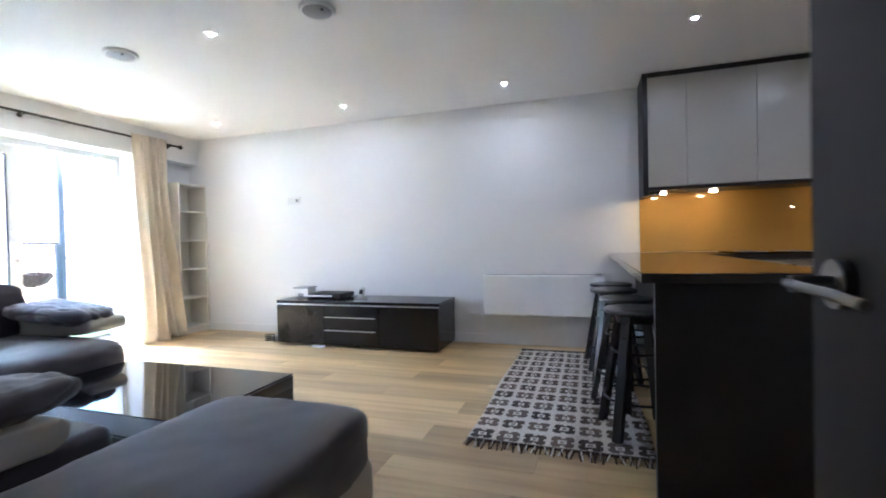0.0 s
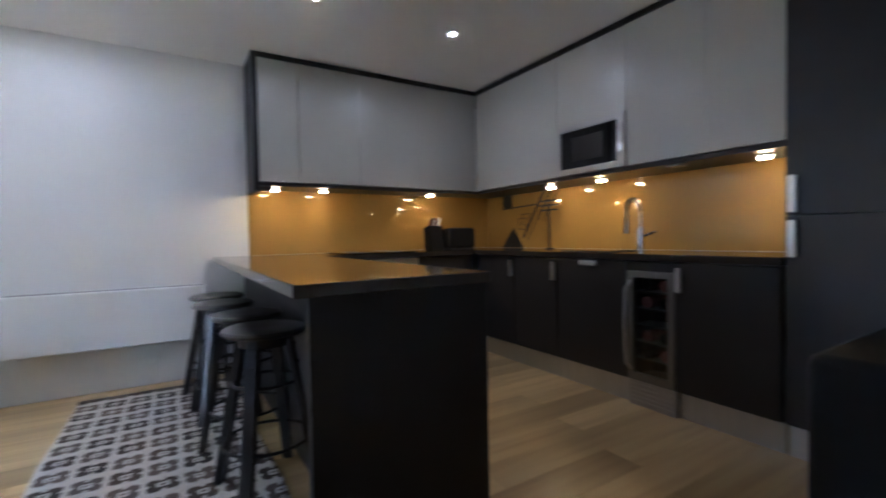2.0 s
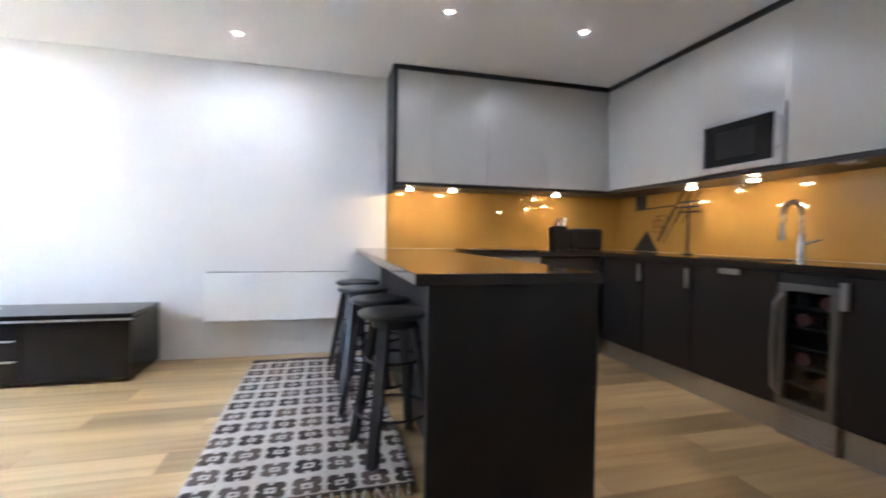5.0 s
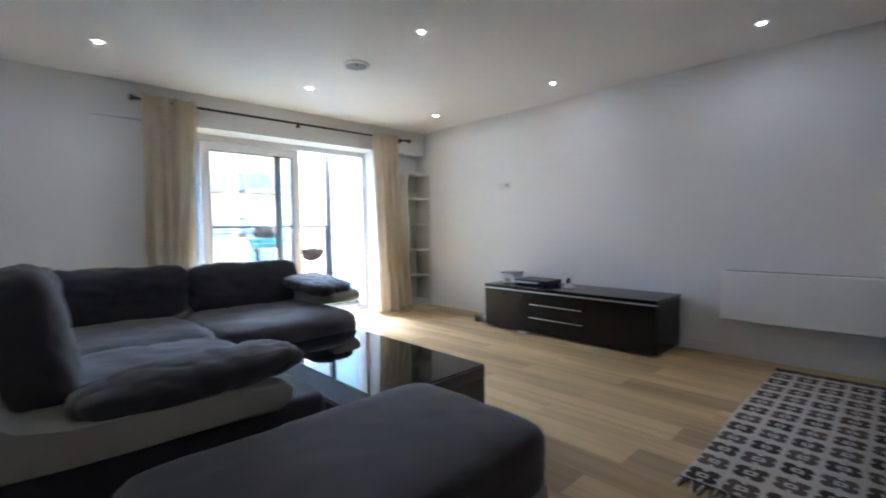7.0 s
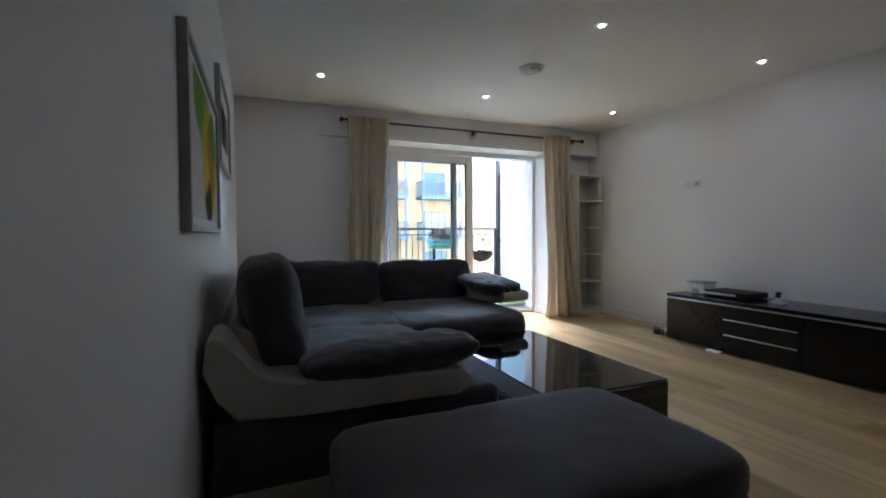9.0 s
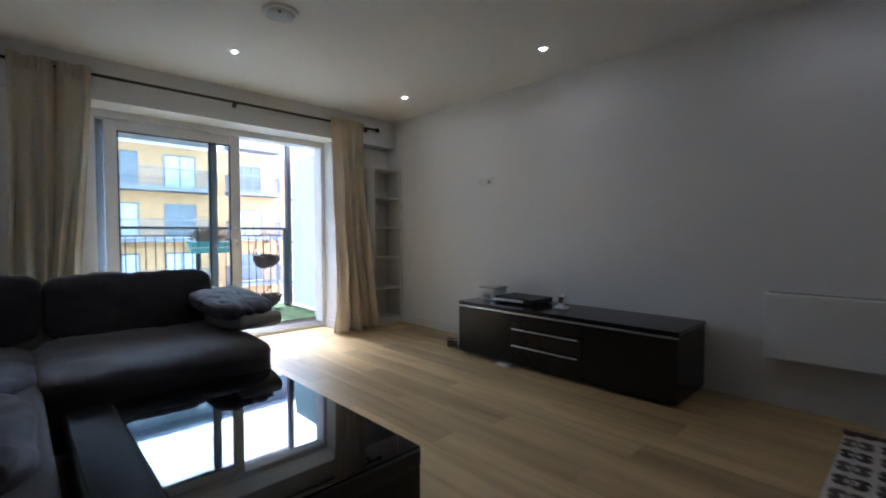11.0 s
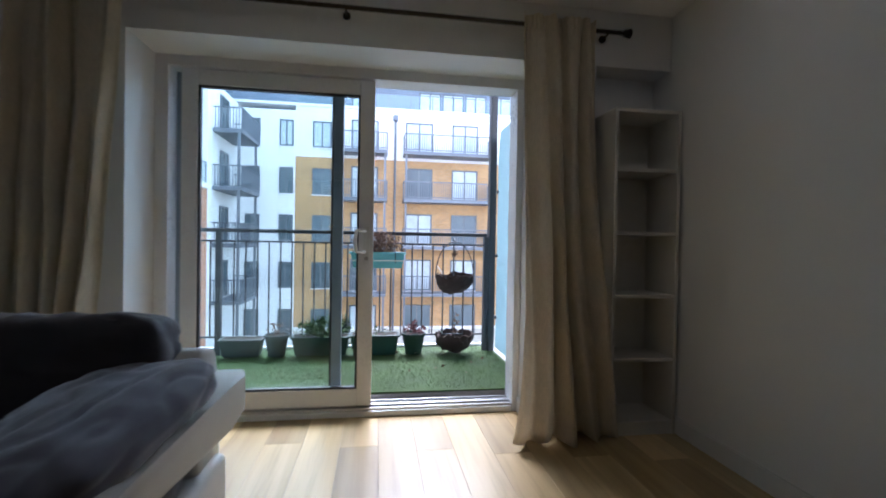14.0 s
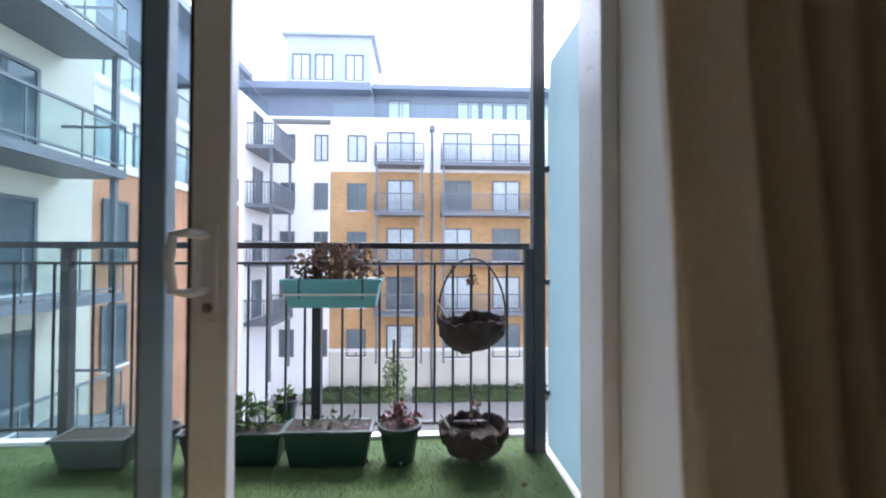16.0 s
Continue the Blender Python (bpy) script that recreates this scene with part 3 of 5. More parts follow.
def curtain(y_top0, y_top1, y_bot0, y_bot1, folds, seed, lean, inset, flare, nip):
    c = thing("curtain", (-3.67, (y_top0 + y_top1) / 2, 0.01), "cream cloth curtain with soft folds drawn aside", "curtain", "pair of curtains")

    def f(u, v):
        k = v ** 1.6
        y = (y_top0 + (y_top1 - y_top0) * u) * (1 - k) + (y_bot0 + (y_bot1 - y_bot0) * u) * k
        amp = 0.017 + 0.034 * k
        x = -3.648 + amp * math.sin(u * folds * 2 * math.pi + seed + 0.9 * math.sin(3 * v + seed)) + 0.009 * math.sin(u * 41 + 1.6 * math.sin(v * 2.2 + seed) + seed) + 0.010 * math.sin(u * 17 + v * 4 + seed) + lean * k
        x += 0.014 * noise.noise(Vector((u * 5, v * 7, seed)))
        y -= (1 - u) ** 5 * flare * v ** 6 + u * nip * math.sin(math.pi * v) ** 2
        y += (1 - u) * inset * math.sin(math.pi * min(1.0, v * 1.25)) + 0.012 * math.sin(v * 5 + u * 9 + seed)
        return Vector((max(x, -3.735 + 0.003 * math.sin(40 * u)), y, 2.275 - v * (2.262 - 0.02 * math.sin(u * 20 + seed))))
    ob = part("drape", sheet(f, 110, 46), CLOTH, c)
    s = ob.modifiers.new("cloth", "SOLIDIFY")
    s.thickness = 0.004

    def head(u, v):
        q = f(u, 0.042 * v)
        return Vector((q.x + 0.007 + 0.005 * math.sin(u * folds * 26) + 0.003 * math.sin(u * 61 + seed), q.y, q.z + 0.012 + 0.006 * math.sin(u * 23 + seed)))
    part("gathered_heading", sheet(head, 200, 6), CLOTH, c)


curtain(1.93, 2.395, 1.90, 2.21, 4.6, 0.4, 0.02, 0.0, 0.0, 0.0)
curtain(4.35, 4.78, 4.43, 4.92, 4.4, 2.1, 0.05, 0.015, 0.13, 0.02)

# ---- narrow white bookcase in the recess ----
shelf = thing("bookcase", (-3.765, 5.085, 0.0), "narrow empty cream white bookcase with open shelves", "bookcase")
bm = box(-3.90, -3.62, 4.885, 4.903, 0.0, 1.815, 0.001)
part("side_panel", bm, SHELFWHITE, shelf)
part("side_panel", box(-3.90, -3.62, 5.262, 5.28, 0.0, 1.815, 0.001), SHELFWHITE, shelf)
part("back_panel", box(-3.905, -3.90, 4.89, 5.275, 0.06, 1.81), SHELFWHITE, shelf)
part("plinth", box(-3.64, -3.63, 4.903, 5.262, 0.0, 0.06), SHELFWHITE, shelf)
for z in (0.06, 0.412, 0.767, 1.119, 1.469, 1.797):
    part("shelf", box(-3.898, -3.625, 4.903, 5.262, z, z + 0.018, 0.001), SHELFWHITE, shelf)

# ---- media bench ----
bench = thing("media_bench", (-1.27, 5.02, 0.0), "long low black high-gloss media bench with two drawers", "media bench")
part("body", box(-2.17, -0.37, 4.785, 5.29, 0.02, 0.43, 0.003), BLACKGLOSS, bench)
part("top", box(-2.175, -0.365, 4.765, 5.292, 0.434, 0.466, 0.004), BLACKGLOSS, bench)
part("edge_strip", box(-2.173, -0.367, 4.760, 4.784, 0.422, 0.433, 0.002), ALU, bench, "thin aluminium edge strip")
for x0, x1 in ((-2.17, -1.60), (-0.985, -0.37)):
    part("door", box(x0 + 0.002, x1 - 0.002, 4.762, 4.783, 0.03, 0.418, 0.002), BLACKGLOSS, bench)
for z0, z1, zh in ((0.03, 0.186, 0.174), (0.189, 0.318, 0.306), (0.321, 0.418, 0.0)):
    d = part("drawer", box(-1.598, -0.987, 4.762, 4.783, z0, z1, 0.002), BLACKGLOSS, bench)
    if zh:
        part("handle", box(-1.585, -1.02, 4.744, 4.762, zh - 0.004, zh + 0.004, 0.002), ALU, d, "thin aluminium bar handle")
for x in (-2.1, -1.27, -0.44):
    for y in (4.86, 5.2):
        part("foot", rod((x, y, 0.0), (x, y, 0.02), 0.02), BLACKPL, bench)

# things on and beside the bench
pr = thing("white_box", (-2.02, 5.03, 0.466), "small white and grey cardboard box with a dark lid", "box")
part("body", box(-2.11, -1.94, 4.98, 5.14, 0.466, 0.565, 0.006), WHITEPL, pr)
part("lid", box(-2.12, -1.93, 4.97, 5.15, 0.566, 0.582, 0.006), GREYPL, pr, "dark grey overhanging lid")
part("panel", box(-2.06, -1.99, 4.976, 4.981, 0.475, 0.515, 0.001), GREYPL, pr, "grey front marking")
pl = thing("disc_player", (-1.70, 5.05, 0.466), "flat black disc player with a silver front edge", "media player")
part("case", box(-1.90, -1.50, 4.93, 5.21, 0.474, 0.522, 0.005), BLACKPL, pl)
part("front", box(-1.895, -1.60, 4.915, 4.93, 0.486, 0.506, 0.003), ALU, pl, "silver disc tray front")
for x in (-1.86, -1.54):
    for y in (4.96, 5.18):
        part("foot", rod((x, y, 0.466), (x, y, 0.475), 0.014), BLACKPL, pl)
ph = thing("cordless_phone", (-1.30, 5.02, 0.466), "small white cordless phone standing in its cradle", "phone")
part("cradle", box(-1.345, -1.255, 4.98, 5.06, 0.466, 0.49, 0.008), WHITEPL, ph)
part("handset", prism([(4.995, 0.488), (5.018, 0.488), (5.048, 0.575), (5.026, 0.582)], "x", -1.325, -1.275, 0.004), WHITEPL, ph)
part("screen", prism([(4.993, 0.515), (4.997, 0.515), (5.013, 0.56), (5.009, 0.561)], "x", -1.32, -1.28), BLACKPL, ph, "dark phone screen")
st = thing("paper_stack", (-2.30, 5.0, 0.0), "small pile of cables and papers on the floor", "papers")
for i, (dx, dy, z) in enumerate(((0, 0, 0), (0.015, 0.02, 0.018), (-0.01, -0.01, 0.036))):
    b = box(-2.37 + dx, -2.21 + dx, 4.90 + dy, 5.10 + dy, z, z + 0.016, 0.002)
    part("magazine", b, (PAPER, WHITEPL, WHITEPL)[i], st)
cab = tube([(-2.33 + 0.055 * math.cos(a * 0.7), 4.84 + 0.04 * math.sin(a * 0.7), 0.008 + 0.0022 * a) for a in range(34)], 0.005, 6)
part("cable", cab, BLACKPL, st, "coiled black cable")
solid("white_strip", box(-1.72, -1.60, 4.72, 4.78, 0.0, 0.018, 0.003), WHITEPL, "white plastic piece lying under the media bench", "plastic piece")

# wall plates and heater
sk = thing("wall_plate", (-2.30, YT - 0.003, 1.56), "white double aerial and socket plate", "socket", "pair of wall plates")
part("plate", box(-2.405, -2.325, YT - 0.009, YT, 1.52, 1.60, 0.003), WHITEPL, sk)
part("plate", box(-2.31, -2.225, YT - 0.010, YT, 1.52, 1.605, 0.003), WHITEPL, sk)
part("outlet", box(-2.288, -2.25, YT - 0.013, YT - 0.009, 1.545, 1.58, 0.002), GREYPL, sk, "grey outlet insert")
ht = thing("wall_heater", (0.54, 5.25, 0.30), "long white flat electric panel heater", "heater")
part("casing", box(-0.03, 1.10, 5.17, 5.28, 0.312, 0.70, 0.008), HEATERPAINT, ht)
part("grille", box(-0.01, 1.08, 5.20, 5.27, 0.699, 0.705, 0.001), GREYPL, ht, "slim outlet grille along the top")
for x in (0.15, 0.92):
    part("bracket", box(x, x + 0.04, 5.279, YT, 0.36, 0.64), GREYPL, ht)

# ---- ceiling fittings ----
LAMPS = [(-2.90, 1.574), (-2.90, 3.145), (-2.89, 4.745), (-1.305, 3.14), (-1.305, 4.747), (0.292, 4.733), (1.62, 4.03), (2.556, 4.03)]
for x, y in LAMPS:
    c = thing("ceiling_downlight", (x, y, H - 0.006), "small recessed round downlight, lit", "downlight", "ceiling downlights")
    own = turned((x, y, H), [(0.0145, 0.0), (0.038, 0.0), (0.038, -0.003), (0.034, -0.006), (0.018, -0.006), (0.0145, -0.001)], 28)
    part("bezel", own, TRIM if x < 1 else STEEL, c)
    part("lens", rod((x, y, H - 0.0045), (x, y, H - 0.001), 0.014, seg=24), LAMPGLOW, c, "glowing lens")
    ld = bpy.data.lights.new("downlight", "SPOT")
    ld.energy, ld.color, ld.spot_size, ld.spot_blend, ld.shadow_soft_size = DOWN * (8.0 if x > 1 else 1.0), (1.0, 0.86, 0.68), radians(95), 0.6, 0.025
    lo = new("downlight_beam", ld)
    lo.matrix_world = look((x, y, H - 0.012), (x, y, 0))
for x, y, r in ((-2.10, 3.14, 0.105), (-0.50, 3.12, 0.105)):
    a = thing("ceiling_speaker", (x, y, H - 0.03), "round white ceiling unit with a domed face", "ceiling unit", "round ceiling units")
    part("rim", turned((x, y, H), [(r * 0.86, 0.0), (r, 0.0), (r * 0.99, -0.012), (r * 0.88, -0.022), (r * 0.85, -0.018)], 36), TRIM, a)
    part("face", turned((x, y, H), [(r * 0.86, -0.004), (r * 0.86, -0.016), (r * 0.6, -0.026), (r * 0.2, -0.029)], 36), GREYPL, a, "light grey domed face")
    part("sensor", rod((x + 0.05, y - 0.03, H - 0.03), (x + 0.05, y - 0.03, H - 0.022), 0.009), BLACKPL, a, "small dark sensor")

# ---- pictures on the sofa wall ----
ART1 = artwork("green_yellow_watercolour", [(0.20, 0.17, 0.16, 0.13, (0.16, 0.33, 0.03)), (0.04, 0.13, 0.24, 0.16, (0.20, 0.36, 0.02)), (-0.16, -0.02, 0.32, 0.27, (0.62, 0.50, 0.015)), (-0.20, 0.02, 0.16, 0.18, (0.50, 0.20, 0.02)), (-0.08, -0.17, 0.16, 0.10, (0.03, 0.03, 0.035)), (-0.30, 0.12, 0.14, 0.14, (0.10, 0.30, 0.06))])
ART2 = artwork("grey_print", [(0.0, 0.0, 0.34, 0.34, (0.16, 0.16, 0.16)), (0.1, 0.05, 0.2, 0.2, (0.05, 0.05, 0.05))])


def picture(x0, x1, z0, z1, art, label, mount):
    p = thing("framed_picture", ((x0 + x1) / 2, YS, (z0 + z1) / 2), label, "picture", "pictures on the wall")
    w = 0.022
    b = box(x0, x0 + w, YS, YS + 0.028, z0, z1, 0.003)
    box(x1 - w, x1, YS, YS + 0.028, z0, z1, 0.003, bm=b)
    box(x0 + w, x1 - w, YS, YS + 0.028, z0, z0 + w, 0.003, bm=b)
    box(x0 + w, x1 - w, YS, YS + 0.028, z1 - w, z1, 0.003, bm=b)
    part("frame", b, FRAMEGREY, p, "pale grey slim frame")
    part("mount", box(x0 + w, x1 - w, YS, YS + 0.014, z0 + w, z1 - w), WHITEPL, p)
    part("print", box(x0 + mount, x1 - mount, YS + 0.010, YS + 0.017, z0 + mount, z1 - mount), art, p)


picture(-1.42, -0.40, 1.065, 1.645, ART1, "framed loose watercolour in green, yellow and orange", 0.05)
picture(-2.45, -1.58, 1.44, 1.94, ART2, "framed grey print in a wide white mount", 0.14)

# ---- corner sofa in charcoal microfibre and off-white leather ----
sofa = thing("corner_sofa", (-2.0, 1.6, 0.0), "L-shaped corner sofa in charcoal microfibre with off-white leather shell", "sofa")
part("base", box(-3.08, -0.655, 0.91, 2.02, 0.07, 0.41, 0.04, 4), MICRO, sofa, smooth=50)
part("base", box(-3.08, -2.02, 1.88, 2.985, 0.07, 0.33, 0.05, 4), MICRO, sofa)
part("plinth", box(-3.10, -2.22, 2.93, 3.065, 0.06, 0.27, 0.03, 4), LEATHER, sofa, "off-white leather lower end", smooth=50)
part("plinth", box(-0.72, -0.625, 0.925, 1.96, 0.05, 0.168, 0.02, 3), LEATHER, sofa, "off-white leather lower edge", smooth=50)
# leather shells along the walls
part("back_shell", prism([(0.90, 0.42), (1.00, 0.36), (1.10, 0.36), (1.12, 0.44), (1.05, 0.66), (0.97, 0.71), (0.90, 0.68), (0.885, 0.52)], "x", -3.15, -0.885, 0.02), LEATHER, sofa, "off-white leather back shell", smooth=50)
part("back_shell", prism([(-3.13, 0.14), (-2.92, 0.14), (-2.88, 0.42), (-2.92, 0.62), (-2.99, 0.675), (-3.08, 0.66), (-3.14, 0.45)], "y", 0.93, 3.03, 0.022), LEATHER, sofa, "off-white leather back shell", smooth=50)
# near arm: a thick leather slab that rises to the back
part("arm", prism([(0.885, 0.60), (0.93, 0.505), (0.985, 0.425), (1.19, 0.420), (1.40, 0.416), (1.80, 0.402), (1.855, 0.43), (1.86, 0.48), (1.83, 0.508), (1.50, 0.520), (1.20, 0.528), (1.09, 0.535), (1.03, 0.575), (0.985, 0.66), (0.945, 0.715), (0.90, 0.715)], "x", -0.90, -0.62, 0.016), LEATHER, sofa, "off-white leather arm", smooth=35)
t = Euler((radians(3), 0, 0)).to_matrix()
part("arm_pad", cushion(-0.95, -0.61, 1.20, 1.95, 0.495, 0.625, 0.5, 3.6, 0.012, 1, 34, tilt=t, pleat=0.007), MICRO, sofa, "charcoal padded arm cushion", smooth=50)
# far arm beside the balcony door
part("arm", prism([(-3.1, 0.42), (-2.95, 0.40), (-2.2, 0.48), (-2.12, 0.505), (-2.10, 0.545), (-2.125, 0.58), (-2.2, 0.59), (-2.9, 0.54), (-3.1, 0.58)], "y", 2.88, 3.13, 0.022), LEATHER, sofa, "off-white leather arm", smooth=50)
t = Euler((0, radians(3), 0)).to_matrix()
part("arm_pad", cushion(-2.90, -2.12, 2.76, 3.14, 0.545, 0.685, 0.6, 3.4, 0.014, 2, 34, tilt=t, pleat=0.007), MICRO, sofa, "charcoal padded arm cushion", smooth=50)
# seats
part("seat_cushion", cushion(-1.90, -0.92, 1.08, 1.99, 0.27, 0.50, 0.42, 4.4, 0.016, 3, 20), MICRO, sofa, smooth=50)
part("seat_cushion", cushion(-2.95, -1.89, 1.06, 2.02, 0.27, 0.475, 0.40, 4.4, 0.016, 4, 20), MICRO, sofa, smooth=50)
part("seat_cushion", cushion(-3.0, -1.84, 1.98, 3.03, 0.17, 0.47, 0.2, 5.5, 0.014, 5, 18), MICRO, sofa, smooth=50)
# backs
t = Euler((radians(-12), 0, 0)).to_matrix()
part("back_cushion", cushion(-1.72, -0.85, 0.985, 1.255, 0.45, 0.965, 0.42, 4.2, 0.009, 6, 26, tilt=Euler((radians(10), 0, 0)).to_matrix()), MICRO, sofa, smooth=50)
part("back_cushion", cushion(-2.62, -1.70, 0.98, 1.24, 0.47, 0.90, 0.3, 5.0, 0.024, 7, 18, tilt=t), MICRO, sofa, smooth=50)
t = Euler((0, radians(-9), 0)).to_matrix()
part("back_cushion", cushion(-3.06, -2.80, 1.10, 2.055, 0.42, 0.825, 0.22, 6.5, 0.02, 8, 18, tilt=t), MICRO, sofa, smooth=50)
part("back_cushion", cushion(-3.05, -2.79, 2.055, 2.95, 0.42, 0.81, 0.22, 6.5, 0.02, 9, 18, tilt=t), MICRO, sofa, smooth=50)
for x, y in ((-0.78, 1.1), (-0.78, 1.75), (-3.0, 2.9), (-2.15, 2.78), (-3.0, 1.1)):
    part("foot", rod((x, y, 0.0), (x, y, 0.14), 0.022, 0.028), CHROME, sofa)

ott = thing("footstool", (-0.10, 1.80, 0.0), "large rectangular footstool in charcoal microfibre on a leather base", "footstool")
part("base", box(-0.43, 0.212, 1.27, 2.35, 0.05, 0.27, 0.05, 4), LEATHER, ott, "off-white leather base", smooth=50)
part("seat_cushion", cushion(-0.475, 0.212, 1.25, 2.375, 0.20, 0.442, 0.12, 9.0, 0.006, 11, 24), MICRO, ott, smooth=50)
for x in (-0.34, 0.14):
    for y in (1.42, 2.18):
        part("foot", rod((x, y, 0.0), (x, y, 0.055), 0.022, 0.028), CHROME, ott)

# ---- low black coffee table ----
ct = thing("coffee_table", (-1.2, 2.5, 0.0), "low black coffee table with a mirror-like black glass top", "coffee table")
part("top", prism([(-0.60, 2.07), (-0.58, 2.09), (-0.58, 2.92), (-0.60, 2.94), (-1.80, 2.94), (-1.82, 2.92), (-1.82, 2.09), (-1.80, 2.07)], "z", 0.262, 0.322, 0.008), BLACKWOOD, ct, "thick black frame")
part("glass", box(-1.81, -0.592, 2.235, 2.93, 0.3225, 0.331, 0.002), BLACKGLASS, ct, "black glass top")
part("ledge", box(-1.81, -0.592, 2.08, 2.231, 0.3225, 0.329, 0.002), BLACKMATT, ct, "plain black ledge beside the glass")
part("end_panel", box(-0.625, -0.585, 2.085, 2.925, 0.02, 0.262, 0.004), BLACKWOOD, ct)
part("end_panel", box(-1.815, -1.775, 2.085, 2.925, 0.02, 0.262, 0.004), BLACKWOOD, ct)
part("side_panel", box(-1.774, -0.626, 2.895, 2.93, 0.05, 0.262, 0.004), BLACKWOOD, ct)
part("side_panel", box(-1.774, -0.626, 2.08, 2.115, 0.05, 0.262, 0.004), BLACKWOOD, ct)
for x in (-1.795, -0.605):
    for y in (2.16, 2.86):
        part("foot", rod((x, y, 0.0), (x, y, 0.021), 0.016), BLACKPL, ct)
mg = thing("magazine", (-0.49, 2.97, 0.0), "magazine lying on the floor against the coffee table", "magazine")
part("pages", box(-0.578, -0.43, 2.86, 3.06, 0.001, 0.011, 0.002), WHITEPL, mg)
part("cover", box(-0.58, -0.428, 2.858, 3.062, 0.0115, 0.013), PAPER, mg, "purple grey cover")

fm = thing("floor_mat", (-1.98, 3.08, 0.0), "thin grey mat with a dark edge lying beside the sofa", "mat")
part("mat", box(-2.10, -1.86, 3.005, 3.165, 0.001, 0.010, 0.003), GREYPL, fm)
bm = box(-2.115, -1.845, 2.99, 3.004, 0.0, 0.014, 0.003)
box(-2.115, -1.845, 3.166, 3.18, 0.0, 0.014, 0.003, bm=bm)
box(-2.115, -2.101, 3.005, 3.165, 0.0, 0.014, 0.003, bm=bm)
part("edging", bm, BLACKPL, fm, "dark raised edging")

# ---- kitchen: peninsula ----
pen = thing("peninsula", (1.5, 3.9, 0.0), "dark charcoal kitchen peninsula with an end panel and knee space", "kitchen island")
part("end_panel", box(1.20, 1.81, 2.70, 2.74, 0.0, 0.862, 0.002), DARKCAB, pen)
part("back_panel", box(1.37, 1.39, 2.742, YT - 0.002, 0.0, 0.862), DARKCAB, pen)
part("carcass", box(1.392, 1.785, 2.742, 4.70, 0.15, 0.862), DARKCAB, pen)
part("plinth", box(1.392, 1.74, 2.742, 4.70, 0.0, 0.148), ALU, pen, "brushed plinth")
for y0 in (2.745, 3.40, 4.05):
    part("door", box(1.786, 1.806, y0 + 0.002, y0 + 0.648, 0.152, 0.858, 0.002), DARKCAB, pen)
solid("worktop", prism([(1.152, 2.665), (1.805, 2.665), (1.805, 4.68), (3.18, 4.68), (3.18, 2.362), (XK - 0.002, 2.362), (XK - 0.002, YT - 0.002), (1.152, YT - 0.002)], "z", 0.864, 0.902, 0.003), STONE, "polished dark stone worktop running round the kitchen", "worktop")

# ---- base units along the east wall and under the hob ----
FX = 3.20                                               # door fronts of the east run


def handle_bar(parent, x, y, z, upright, length=0.13):
    b = box(x - 0.022, x - 0.002, y - (0.016 if upright else length / 2), y + (0.016 if upright else length / 2), z - (length / 2 if upright else 0.016), z + (length / 2 if upright else 0.016), 0.003)
    part("handle", b, STEEL, parent, "flat brushed steel handle")


def base_unit(y0, y1, hy, upright=True, hz=0.765):
    u = thing("base_cabinet", (3.5, (y0 + y1) / 2, 0.0), "charcoal kitchen base cabinet with a flat door", "kitchen cabinet", "base cabinets")
    part("body", box(FX + 0.022, XK - 0.004, y0, y1, 0.15, 0.86), DARKCAB, u)
    d = part("door", box(FX, FX + 0.02, y0 + 0.002, y1 - 0.002, 0.155, 0.858, 0.002), DARKCAB, u)
    handle_bar(d, FX, hy, hz, upright)
    part("plinth", box(FX + 0.05, FX + 0.066, y0, y1, 0.0, 0.148), ALU, u, "satin aluminium plinth")


base_unit(2.37, 2.86, 2.835)
base_unit(3.162, 3.72, 3.44, False, 0.835)
base_unit(3.724, 4.18, 3.75)
base_unit(4.184, 4.68, 4.21)

wine = thing("wine_cooler", (3.5, 3.01, 0.0), "slim built-in wine cooler with a steel framed glass door", "wine cooler")
part("body", box(FX + 0.24, XK - 0.004, 2.864, 3.158, 0.15, 0.858), BLACKPL, wine)
bm = box(FX + 0.03, FX + 0.24, 2.864, 2.878, 0.15, 0.858)
box(FX + 0.03, FX + 0.24, 3.144, 3.158, 0.15, 0.858, bm=bm)
box(FX + 0.03, FX + 0.24, 2.878, 3.144, 0.15, 0.165, bm=bm)
box(FX + 0.03, FX + 0.24, 2.878, 3.144, 0.80, 0.858, bm=bm)
part("cavity", bm, BLACKPL, wine)
bm = box(FX, FX + 0.028, 2.866, 2.905, 0.155, 0.80, 0.003)
box(FX, FX + 0.028, 3.117, 3.156, 0.155, 0.80, 0.003, bm=bm)
box(FX, FX + 0.028, 2.905, 3.117, 0.155, 0.20, 0.003, bm=bm)
box(FX, FX + 0.028, 2.905, 3.117, 0.765, 0.80, 0.003, bm=bm)
dr = part("door", bm, NICKEL, wine, "dark brushed steel door frame")
part("pane", box(FX + 0.010, FX + 0.016, 2.905, 3.117, 0.20, 0.765), GLASS, dr, "clear glass pane")
part("handle", tube([(FX, 3.137, 0.74), (FX - 0.04, 3.137, 0.70), (FX - 0.052, 3.137, 0.48), (FX - 0.04, 3.137, 0.26), (FX, 3.137, 0.22)], 0.010), STEEL, dr, "curved steel bar handle")
part("control_panel", box(FX, FX + 0.03, 2.866, 3.156, 0.802, 0.856, 0.002), BLACKPL, wine)
